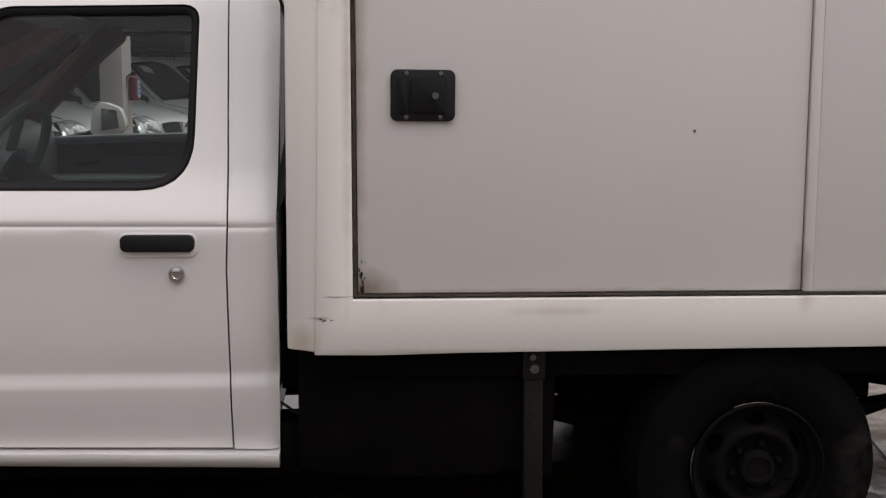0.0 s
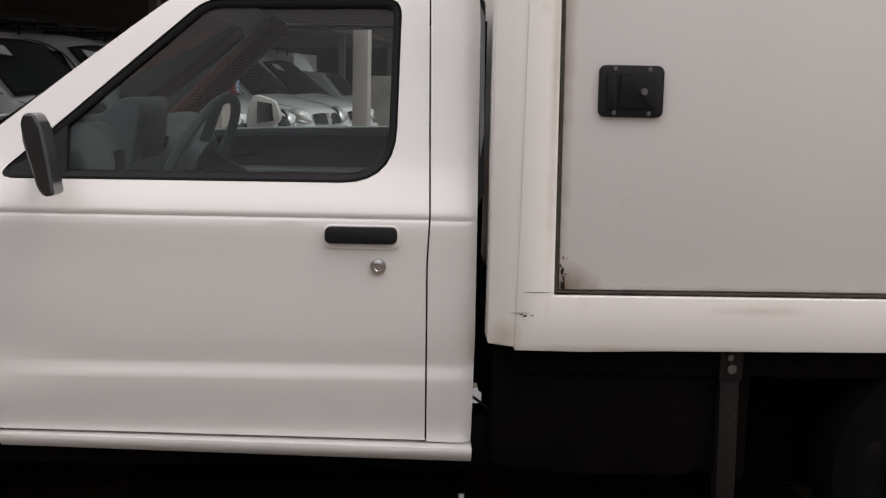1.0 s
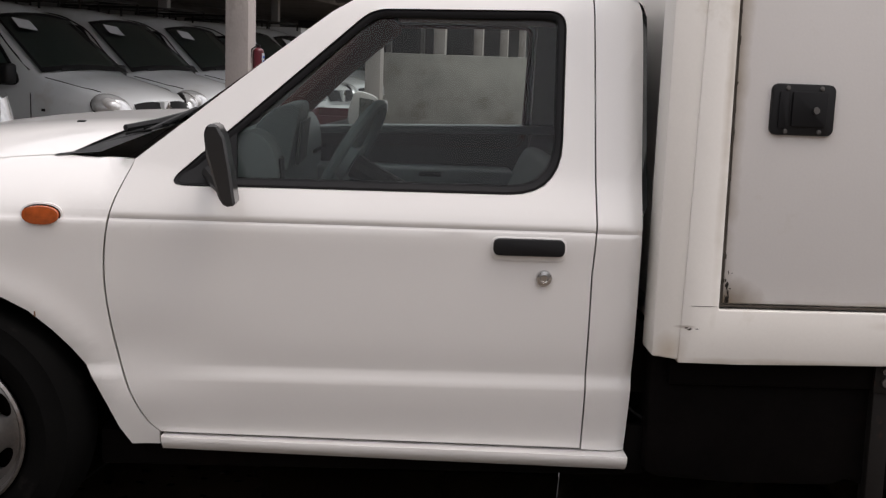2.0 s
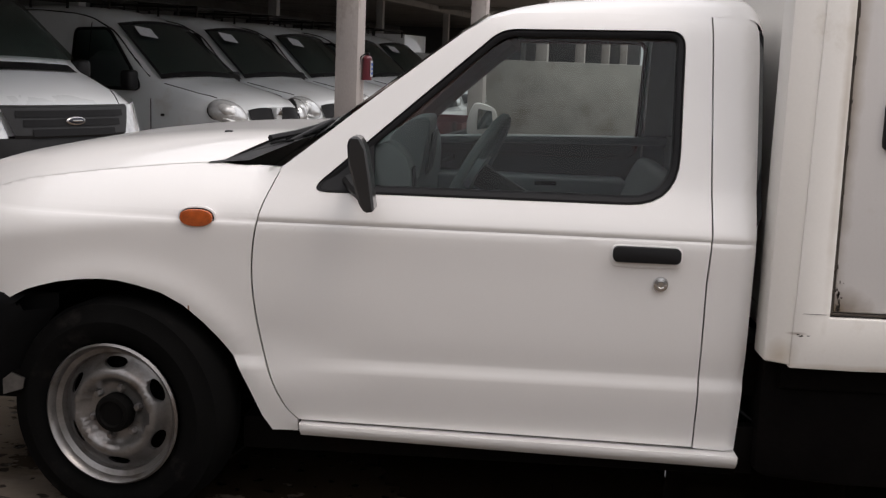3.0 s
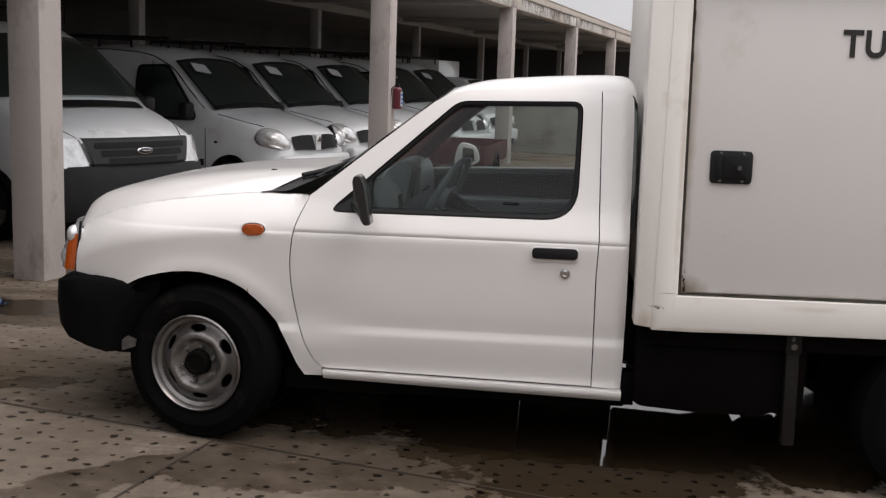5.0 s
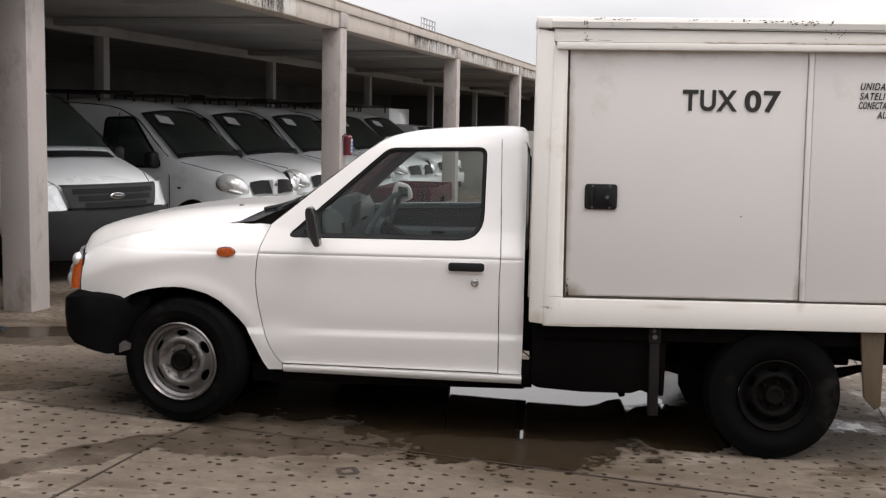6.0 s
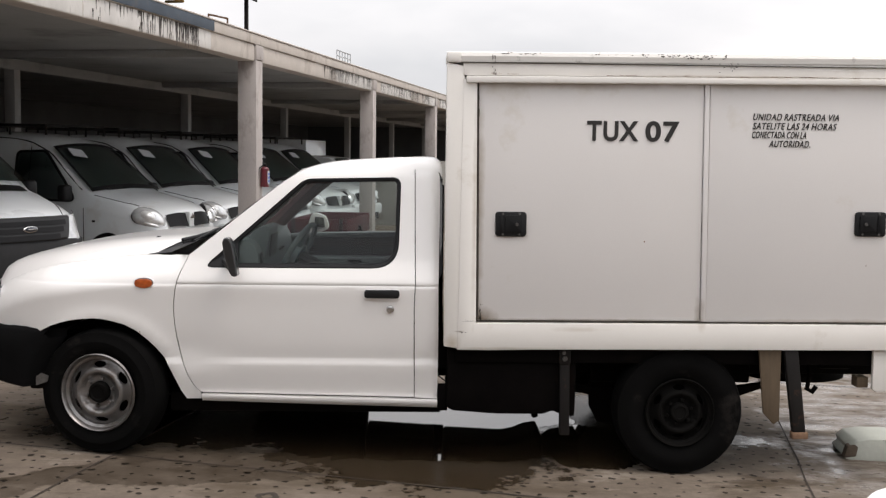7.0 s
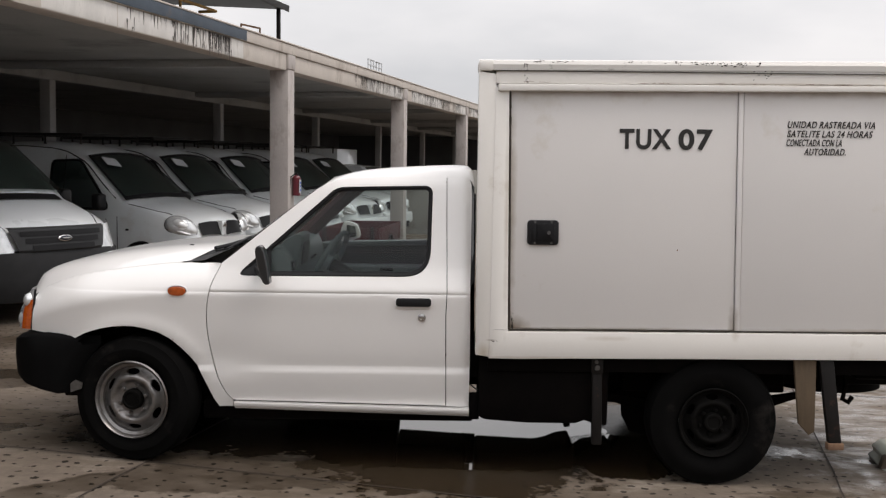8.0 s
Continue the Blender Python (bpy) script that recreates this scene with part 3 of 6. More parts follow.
fascia = thing("fascia_beam", "weathered white concrete edge beam with black water streaks", "beam", building_m, kind="structure")
for k in range(-2, 7):
    row_box("beam_panel", FASCIA, k * BAY + 0.156, (k + 1) * BAY - 0.156, -0.12, 0.12, BEAM_Z, BEAM_TOP - 0.162, 0.012, fascia)
for k in range(-1, 7):
    row_box("beam_joint", CONCRETE, k * BAY - 0.154, k * BAY + 0.154, -0.15, 0.152, BEAM_Z + 0.022, BEAM_TOP - 0.162, 0.012, fascia, "pale pillar head between the beam panels")
row_box("coping", FASCIA, -2 * BAY, 7 * BAY, -0.2, 0.150, BEAM_TOP - 0.16, BEAM_TOP - 0.022, 0.012, fascia)
row_box("coping_edge", FASCIA, -2 * BAY, 7 * BAY, -0.2, 0.166, BEAM_TOP - 0.020, BEAM_TOP, 0.006, fascia)
STREAK = mat("black_water_streak", (0.06, 0.052, 0.047), 0.95, var=0.5, scale=8, fine=50)


def drips(s0, s1, count, longest, seed):
    """Black runs of dirty water down the beam, each with a ragged edge."""
    rng, bm = random.Random(seed), bmesh.new()
    for _ in range(count):
        s, w, h = rng.uniform(s0, s1), rng.uniform(0.004, 0.022), longest * rng.random() ** 1.4 + 0.03
        z = BEAM_TOP - 0.166 if rng.random() < 0.75 else BEAM_Z + 0.002 + h
        o = 0.1255 + rng.uniform(0, 0.003)
        left = [(s - w * rng.uniform(0.3, 1) * (1 - 0.75 * i / 5), z - h * i / 5) for i in range(6)]
        right = [(s + w * rng.uniform(0.3, 1) * (1 - 0.75 * i / 5), z - h * i / 5) for i in range(6)]
        grid_bm([[(o, a[0], a[1]), (o, b[0], b[1])] for a, b in zip(left, right)], bm)
    ob = part("water_streaks", bm, STREAK, fascia, "black water streaks")
    ob["kind"] = "stuff"


for s0, s1 in ((0.6, 1.98), (2.0, 5.36), (11.4, 14.2), (15.0, 18.2), (20.0, 21.4), (22.2, 26.0)):
    row_box("whitewash_patch", WHITEWASH, s0, s1, 0.1, 0.1235, BEAM_Z + 0.012, BEAM_TOP - 0.166, 0.002, fascia, "flaking whitewashed stretch of the beam")
for q in ((2.1, 3.3, 22, 0.12, 1), (3.2, 4.9, 90, 0.2, 2), (4.2, 4.95, 60, 0.26, 3), (10.6, 14.2, 130, 0.22, 4), (11.0, 12.4, 60, 0.25, 5), (15.0, 21.0, 220, 0.24, 6), (22.0, 27.0, 160, 0.24, 7)):
    drips(*q)
ceiling = row_box("ceiling", SOFFIT, -2 * BAY, 7 * BAY, -12, -0.2, 3.06, BEAM_TOP - 0.06, 0.0)
tagged(ceiling, "grey concrete slab over the open depot", "ceiling", kind="structure")
b = row_box("ceiling_beam", SOFFIT, -2 * BAY, 7 * BAY, INNER_OUT - 0.12, INNER_OUT + 0.12, BEAM_Z, 3.058, 0.012)
tagged(b, "grey concrete beam along the inner pillars", "beam", kind="structure")
for k in range(-1, 7):
    b = row_box("ceiling_beam", SOFFIT, k * BAY - 0.13, k * BAY + 0.13, INNER_OUT + 0.125, -0.16, BEAM_Z + 0.06, 3.056, 0.012)
    tagged(b, "grey concrete cross beam under the depot slab", "beam", kind="structure")
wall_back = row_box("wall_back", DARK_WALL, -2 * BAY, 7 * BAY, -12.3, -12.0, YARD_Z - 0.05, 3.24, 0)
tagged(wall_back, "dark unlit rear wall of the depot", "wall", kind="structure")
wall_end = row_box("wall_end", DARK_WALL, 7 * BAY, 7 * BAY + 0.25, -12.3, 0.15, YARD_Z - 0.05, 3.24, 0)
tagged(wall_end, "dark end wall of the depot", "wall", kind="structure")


# ---------------------------------------------------------------- the pickup truck: cab
DOOR_W = 1.70    # the cab's width


def base_side(z):
    return smooth_table([(0.20, 0.082), (0.27, 0.064), (0.31, 0.054), (0.36, 0.0425), (0.42, 0.029), (0.465, 0.0205), (0.490, 0.0172), (0.499, 0.0170), (0.515, 0.0205), (0.527, 0.0232), (0.536, 0.0232), (0.60, 0.0125), (0.70, 0.0025), (0.80, -0.0050), (0.88, -0.012),
                         (0.905, -0.012), (0.912, -0.0075), (0.9185, -0.0115), (0.932, -0.010), (0.96, 0.002), (1.00, 0.022), (1.05, 0.045), (1.25, 0.105), (1.44, 0.165), (1.50, 0.20), (1.54, 0.26), (1.57, 0.36)], z)


HOOD = [(-2.225, 0.865), (-2.185, 0.945), (-2.085, 1.003), (-1.91, 1.054), (-1.725, 1.086), (-1.54, 1.111), (-1.40, 1.126), (-1.25, 1.136), (-1.10, 1.142)]


def hood_z(x):
    return smooth_table(HOOD, x)


def fender_edge(x):
    return hood_z(x) - 0.075 - 0.02 * max(0, (-1.9 - x) / 0.3)


def crease_fade(x, z, y):
    """The waist crease runs out towards the wheel arch."""
    k = min(1, max(0, (-0.86 - x) / 0.24)) * math.exp(-((z - 0.53) / 0.09) ** 2)
    return y * (1 - k) + 0.022 * k


def door_y(x, z):
    return crease_fade(x, z, base_side(z))


def side_y(x, z):
    y = crease_fade(x, z, base_side(z))
    if x < -1.13:
        e = fender_edge(x)
        z0 = e - 0.16
        y0 = base_side(min(z, 0.91))
        roll = 0.0 if z < z0 else 0.14 * ((z - z0) / 0.16) ** 2
        k = min(1, (-1.13 - x) / 0.08)
        y = y * (1 - k) + (y0 + roll) * k
        t = max(0, (-1.72 - x) / 0.46)
        y += 0.12 * t * t
        # flare over the wheel arch
        r = math.hypot(x + 1.59, z - 0.34)
        y -= 0.009 * math.exp(-((r - 0.40) / 0.045) ** 2) * (1 if z > 0.25 else 0)
    return y


truck = thing("pickup_truck", "white single-cab pickup with black bumper on damp concrete", "pickup truck")

door_front = [(-1.139, 1.054), (-1.187, 0.935), (-1.207, 0.790), (-1.194, 0.636), (-1.160, 0.486), (-1.117, 0.388), (-1.078, 0.345)]
rear_line = [(0.026, 0.326), (0.021, 0.80), (0.026, 0.92), (0.022, 1.20), (0.018, 1.50)]
WINDOW = [(-1.066, 0.994, 0.022), (-0.5585, 1.453, 0.11), (-0.055, 1.466, 0.045), (-0.064, 0.998, 0.14)]
window_hole = fillet_poly(WINDOW)
door_outline = (curve_pts(door_front, 5)[::-1][:-1] + [(-1.140, 1.056), (-1.033, 1.143), (-0.873, 1.274), (-0.746, 1.375), (-0.66, 1.442), (-0.60, 1.478), (-0.52, 1.498), (-0.3, 1.506), (0.0185, 1.508)] + rear_line[::-1][1:])
door_outline = [(x + (0.004 if x > 0 else 0) * -1, z) for x, z in door_outline]
door = part("door", panel_bm(door_outline, door_y, window_hole, thick=0.035), PAINT, truck)
part("window_seal", ring_bm(WINDOW, 0.021, lambda x, z: side_y(x, z) + 0.006, 0.03), SEAL, door, "black rubber window seal")
glass = part("window_glass", panel_bm(fillet_poly(inset_corners(WINDOW, 0.012)), lambda x, z: side_y(x, z) + 0.020, step=0.3, thick=0.004), GLASS, door, "clear side window glass")
glass.visible_shadow = False

rear_pillar = [(0.0265, 0.322), (0.143, 0.318), (0.146, 0.60), (0.143, 0.92), (0.146, 1.13), (0.148, 1.40), (0.146, 1.47), (0.135, 1.508), (0.0185, 1.508), (0.0225, 1.20), (0.0265, 0.92), (0.0215, 0.80)]


def rear_y(x, z):
    t = max(0, (x - 0.10) / 0.05)
    return side_y(x, z) + 0.025 * t * t


part("rear_pillar", panel_bm(rear_pillar, rear_y, step=0.02, thick=0.05), PAINT, truck)
part("sill", panel_bm([(-1.076, 0.337), (0.144, 0.315), (0.143, 0.275), (-0.4, 0.285), (-1.072, 0.301)], lambda x, z: 0.024 - 0.012 * (x + 1.08) / 1.22 + 22.0 * (0.330 - 0.0185 * (x + 1.08) - z) ** 2, step=0.04, thick=0.08), PAINT, truck)

arch = [(-1.905, 0.655), (-1.879, 0.670), (-1.845, 0.688), (-1.80, 0.704), (-1.75, 0.718), (-1.69, 0.728), (-1.63, 0.732), (-1.58, 0.730), (-1.53, 0.720), (-1.46, 0.701), (-1.40, 0.669), (-1.342, 0.620), (-1.30, 0.577), (-1.262, 0.530), (-1.235, 0.475), (-1.212, 0.425), (-1.182, 0.355), (-1.154, 0.309)]
fender_top = [(x, fender_edge(x) - 0.012 * min(1, max(0, (x + 1.35) / 0.08))) for x in [-1.15 - 0.97 * i / 27 for i in range(28)]]
fender = ([(-1.083, 0.309), (-1.083, 0.335)] + [(x - 0.0048, z) for x, z in curve_pts(door_front, 5)[::-1]] + fender_top
          + [(-2.156, 0.885), (-2.158, 0.86), (-2.147, 0.80), (-2.145, 0.75), (-2.150, 0.688), (-2.0, 0.674)] + arch)
part("front_fender", panel_bm(fender, side_y, step=0.035, thick=0.03), PAINT, truck)

# bonnet, from fender edge to fender edge
rows = []
for i in range(25):
    x = -2.215 + (0.885 * i / 24)
    e, c = fender_edge(x), hood_z(x)
    y0 = side_y(x, e) - 0.003
    row = []
    for k in range(21):
        u = k / 20
        y = y0 + (DOOR_W - 2 * y0) * u
        v = 1 - abs(2 * u - 1)
        zz = e + (c - e) * (1 - (1 - min(1, v * 1.7)) ** 2.2)
        nose = 0.07 * (1 - abs(2 * u - 1) ** 2) * max(0, (-1.9 - x) / 0.3)
        row.append((x - nose + 0.19 * (i / 24) ** 6 * (1 - abs(2 * u - 1) ** 2.6), y, zz - 0.0004))
    rows.append(row)
part("bonnet", grid_bm(rows), PAINT, truck)

# roof
roof_line = [(-0.66, 1.452), (-0.60, 1.490), (-0.52, 1.520), (-0.40, 1.545), (-0.20, 1.563), (0.0, 1.574), (0.10, 1.574), (0.14, 1.563), (0.158, 1.53), (0.162, 1.47)]
rows = []
for x, z in curve_pts(roof_line, 3):
    row = []
    for k in range(25):
        u = k / 24
        d = abs(2 * u - 1)
        y = DOOR_W / 2 + (0.644 * (1 if u > 0.5 else -1)) * (1 - (1 - d) ** 1.35)
        drop = 0.066 * d ** 5
        bow = 0.025 * (1 - d * d) * min(1, max(0, -x / 0.3))
        row.append((x - bow, y, max(z - drop, 1.44) if d < 0.999 else z - 0.068))
    rows.append(row)
part("roof", grid_bm(rows), PAINT, truck)

# windscreen and its black surround
rows, rows2 = [], []
for i in range(9):
    t = i / 8
    xb, zb = -1.20 + 0.60 * t, 1.045 + 0.455 * t
    yb = 0.06 + 0.15 * t
    row = []
    for k in range(13):
        u = k / 12
        d = abs(2 * u - 1)
        row.append((xb + 0.02 - 0.05 * (1 - d * d), yb + (DOOR_W - 2 * yb) * u, zb))
    rows.append(row)
ws = part("windscreen", grid_bm(rows), WINDSCREEN, truck, "clear windscreen")
ws.visible_shadow = False
cowl_rows = []
for i in range(9):
    u = i / 8
    d = abs(2 * u - 1)
    cowl_rows.append([(-1.335 + 0.19 * (1 - d ** 2.6) - 0.03 + 0.12 * t, 0.122 + (DOOR_W - 0.244) * u, hood_z(-1.33) - 0.079 + 0.066 * (1 - (1 - min(1, (1 - d) * 1.7)) ** 2.2) + 0.012 * t) for t in (0, 0.5, 1.0)])
cowl = part("cowl_panel", grid_bm(cowl_rows), BLACK, truck, "black plastic cowl below the windscreen")
part("wiper", tube_bm([(-1.26, 0.22, 1.075), (-1.17, 0.30, 1.105), (-1.08, 0.55, 1.16)], 0.008), BLACK, truck, "black windscreen wiper")
part("wiper", tube_bm([(-1.24, 0.75, 1.115), (-1.19, 0.9, 1.12), (-1.10, 1.15, 1.15)], 0.008), BLACK, truck)
for i in range(7):
    u = 0.10 + 0.05 * i
    part("cowl_slat", tube_bm([(-1.300 + 0.19 * (1 - abs(2 * u - 1) ** 2.6) + 0.02 * k, 0.122 + (DOOR_W - 0.244) * u + 0.012 * k, hood_z(-1.33) - 0.072 + 0.066 * (1 - (1 - min(1, (1 - abs(2 * u - 1)) * 1.7)) ** 2.2) + 0.004 * k) for k in range(4)], 0.005, 5), BUMPER, cowl)
part("wiper_arm", tube_bm([(-1.225, 0.30, 1.115), (-1.16, 0.40, 1.128), (-1.04, 0.62, 1.165)], 0.010, 6), VAN_GREY, truck, "grey-black wiper arm")
part("washer_jet", box_bm(-1.40, -1.375, 0.45, 0.475, 1.10, 1.122, 0.005), BLACK, truck)

# cab shell: floor, bulkheads, far side
part("cab_floor", box_bm(-1.12, 0.13, 0.12, DOOR_W - 0.15, 0.33, 0.40, 0.01), BLACK, truck)
part("rear_wall", box_bm(0.115, 0.135, 0.07, DOOR_W - 0.07, 0.36, 1.10, 0.01), PAINT, truck)
rw = part("rear_window", poly_bm([(0.118, 1.12), (0.14, 1.12), (0.14, 1.46), (0.118, 1.46)], 0.22, DOOR_W - 0.22), GLASS, truck, "rear window of the cab")
rw.visible_shadow = False
part("rear_quarter_seal", panel_bm([(0.134, 0.92), (0.1615, 0.98), (0.1615, 1.46), (0.138, 1.49)], lambda x, z: side_y(x, z) + 0.038, step=0.02, thick=0.05), SEAL, truck, "dark rubber edge of the rear window")
part("rear_quarter_glass", panel_bm([(0.1495, 1.06), (0.1600, 1.12), (0.1600, 1.425), (0.1475, 1.455), (0.1440, 1.43)], lambda x, z: side_y(x, z) + 0.034, step=0.02, thick=0.003), REAR_EDGE, truck, "grey wrap-round edge of the rear window")
for y0, y1 in ((0.25, 0.31), (DOOR_W - 0.31, DOOR_W - 0.25)):
    part("rear_post", box_bm(0.112, 0.142, y0, y1, 1.09, 1.47, 0.01), SEAL, truck)


def far_y(x, z):
    return DOOR_W - side_y(x, z)


FAR_WINDOW = WINDOW[:2] + [(0.004, 1.466, 0.045), (0.002, 0.998, 0.06)]
part("far_door", panel_bm(door_outline, far_y, fillet_poly(FAR_WINDOW), thick=0.05, inward=-1, step=0.12), PAINT, truck)
part("far_fender", panel_bm(fender, far_y, thick=0.03, inward=-1, step=0.12), PAINT, truck)
part("far_windscreen_pillar", tube_bm([(-1.175, DOOR_W - 0.085, 1.05), (-0.92, DOOR_W - 0.135, 1.255), (-0.63, DOOR_W - 0.195, 1.475)], 0.034, 8), RED_TRIM, truck, "dark red-brown trimmed pillar")
part("far_pillar", panel_bm(rear_pillar, lambda x, z: DOOR_W - rear_y(x, z), step=0.05, thick=0.05, inward=-1), PAINT, truck)
part("far_door_trim", panel_bm([(-1.02, 0.45), (0.12, 0.42), (0.12, 1.054), (-0.60, 1.040), (-0.98, 1.02)], lambda x, z: far_y(x, min(z, 0.95)) - 0.07, step=0.2, thick=0.02), TRIM_DARK, truck, "dark grey vinyl inner door panel")
part("far_door_ledge", poly_bm([(-0.98, 1.022), (-0.60, 1.042), (0.12, 1.057), (0.12, 1.093), (-0.60, 1.074), (-0.98, 1.052)], DOOR_W - 0.125, DOOR_W - 0.045, 0.012, 2), DASH, truck, "pale grey padded top of the inner door")
part("far_window_seal", ring_bm(FAR_WINDOW, 0.014, lambda x, z: far_y(x, z) - 0.03, 0.03, -1.0), RED_TRIM, truck, "dark red-brown inner window surround")
# inside the cab
part("dashboard", poly_bm(curve_pts([(-1.18, 0.62), (-1.18, 0.98), (-1.10, 1.035), (-1.00, 1.065), (-0.92, 1.115), (-0.855, 1.130), (-0.80, 1.08), (-0.79, 0.95), (-0.83, 0.62)], 4, True), 0.10, DOOR_W - 0.10, 0.01, 2), DASH, truck, "grey-green vinyl dashboard")
pod = part("instrument_hood", poly_bm(curve_pts([(-0.90, 1.02), (-0.875, 1.12), (-0.83, 1.175), (-0.785, 1.195), (-0.752, 1.185), (-0.765, 1.10), (-0.78, 1.02)], 4), 0.25, 0.58, 0.014, 3), DASH, truck)
part("instrument_face", poly_bm([(-0.764, 1.03), (-0.750, 1.15), (-0.744, 1.15), (-0.756, 1.03)], 0.28, 0.55, 0.002), DASH_DARK, pod, "dark instrument panel")
part("column_stalk", tube_bm([(-0.72, 0.40, 1.06), (-0.68, 0.24, 1.09)], 0.007, 6), BLACK, truck)
part("air_vent", poly_bm([(-0.80, 0.97), (-0.782, 0.97), (-0.786, 1.06), (-0.80, 1.06)], 0.13, 0.22, 0.004), BLACK, truck, "black air vent")
ST_C, ST_T = Vector((-0.625, 0.40, 1.035)), Euler((0, radians(-62), radians(-10))).to_matrix()
wheel_ring = bmesh.new()
ring_rows = []
for i in range(36):
    a = 2 * math.pi * i / 36
    c = Vector((0.185 * math.cos(a), 0.185 * math.sin(a), 0))
    rad = c.normalized()
    ring_rows.append([ST_C + ST_T @ (c + rad * 0.015 * math.cos(b) + Vector((0, 0, 0.015 * math.sin(b)))) for b in [2 * math.pi * j / 8 for j in range(8)]])
steer = part("steering_wheel", grid_bm(ring_rows + ring_rows[:1], wheel_ring, close=True), TRIM_GREY, truck, "grey plastic steering wheel")
hub_bm = bmesh.new()
bmesh.ops.create_cone(hub_bm, cap_ends=True, segments=20, radius1=0.065, radius2=0.05, depth=0.04, matrix=Matrix.Translation(ST_C) @ ST_T.to_4x4())
part("hub", hub_bm, DASH, steer)
for a in (200, 340, 90):
    v = ST_T @ Vector((0.18 * math.cos(radians(a)), 0.18 * math.sin(radians(a)), 0))
    part("spoke", tube_bm([ST_C, ST_C + v], 0.016, 6), TRIM_GREY, steer)
part("steering_column", tube_bm([ST_C, ST_C + ST_T @ Vector((0, 0, -0.25))], 0.035, 10), BLACK, truck)
part("bench_seat", box_bm(-0.62, -0.08, 0.16, DOOR_W - 0.16, 0.52, 0.70, 0.05, 3), TRIM_GREY, truck, "grey cloth bench seat")
part("bench_back", poly_bm([(-0.18, 0.66), (-0.03, 0.66), (0.08, 1.0), (0.0, 1.02)], 0.16, DOOR_W - 0.16, 0.03, 3), TRIM_GREY, truck)
rest = part("door_armrest", box_bm(-0.90, -0.05, DOOR_W - 0.27, DOOR_W - 0.075, 0.845, 0.925, 0.016, 3), DASH, truck, "padded armrest of the inner door")
part("pull_slot", box_bm(-0.41, -0.325, DOOR_W - 0.275, DOOR_W - 0.268, 0.895, 0.912, 0.002), BLACK, rest, "dark pull slot")
part("window_winder", tube_bm([(-0.70, DOOR_W - 0.13, 0.96), (-0.70, DOOR_W - 0.17, 0.96), (-0.62, DOOR_W - 0.17, 0.975), (-0.62, DOOR_W - 0.20, 0.975)], 0.008, 6), BLACK, truck, "black window winder")
part("inner_pillar_trim", tube_bm([(-1.00, DOOR_W - 0.14, 1.02), (-0.86, DOOR_W - 0.17, 1.150), (-0.735, DOOR_W - 0.20, 1.272), (-0.61, DOOR_W - 0.24, 1.385), (-0.52, DOOR_W - 0.28, 1.455)], 0.048, 10), RED_TRIM, truck, "dark red-brown windscreen pillar trim")
part("headliner", box_bm(-0.50, 0.11, 0.25, DOOR_W - 0.25, 1.462, 1.474, 0.004), RED_TRIM, truck, "dark headliner")

# door furniture
handle_pts = round_rect(-0.236, -0.056, 0.851, 0.893, 0.014)
part("door_handle", poly_bm(handle_pts, -0.030, -0.004, 0.007, 2), BLACK, door, "black plastic door handle")
part("handle_recess", poly_bm(round_rect(-0.242, -0.050, 0.836, 0.897, 0.02), -0.0145, -0.004, 0.002), PAINT, door)
part("key_lock", lathe_bm([(0.0, -0.020), (0.008, -0.020), (0.010, -0.022), (0.019, -0.020), (0.021, -0.012), (0.021, 0.0)], (-0.103, 0.006, 0.792), 24), CHROME, door, "worn metal key lock")
part("mirror_base", panel_bm([(-1.054, 0.998), (-0.885, 0.998), (-0.892, 1.140), (-0.945, 1.094), (-1.046, 1.006)], lambda x, z: side_y(x, z) + 0.004, step=0.05, thick=0.02), BLACK, door, "black mirror sail")
mirror = part("door_mirror", poly_bm([(-0.940, 1.140), (-0.930, 1.160), (-0.908, 1.160), (-0.890, 1.128), (-0.876, 1.05), (-0.864, 0.968), (-0.890, 0.964), (-0.905, 0.985), (-0.935, 1.09)], -0.132, -0.05, 0.006, 1), MIRROR_SHELL, door, "black plastic door mirror", angle=18)
mg = poly_bm([(-0.896, 1.115), (-0.890, 1.115), (-0.873, 0.99), (-0.879, 0.99)], -0.128, -0.054, 0.001)
part("mirror_glass", mg, MIRROR, mirror)
part("mirror_arm", tube_bm([(-0.955, 0.035, 1.03), (-0.925, -0.02, 1.01), (-0.90, -0.07, 1.0)], 0.018, 8), BLACK, door)
# passenger mirror, on the far door
fm = part("far_mirror", poly_bm(curve_pts([(-0.672, 1.185), (-0.60, 1.180), (-0.572, 1.15), (-0.570, 1.085), (-0.690, 1.060)], 4, True), DOOR_W + 0.04, DOOR_W + 0.12, 0.012), PAINT, truck, "white passenger mirror shell")
part("mirror_glass", poly_bm([(-0.650, 1.170), (-0.592, 1.162), (-0.584, 1.095), (-0.652, 1.082)], DOOR_W + 0.030, DOOR_W + 0.038), MIRROR, fm)
part("mirror_arm", tube_bm([(-0.84, DOOR_W - 0.05, 1.03), (-0.68, DOOR_W + 0.07, 1.07)], 0.018, 8), BLACK, fm)

# side repeater, headlamp, bumper
def oblong(ax, az, k=40):
    return [(-1.359 + ax * math.copysign(abs(math.cos(a)) ** 0.88, math.cos(a)), 0.915 + az * math.copysign(abs(math.sin(a)) ** 0.84, math.sin(a))) for a in [2 * math.pi * i / k for i in range(k)]]


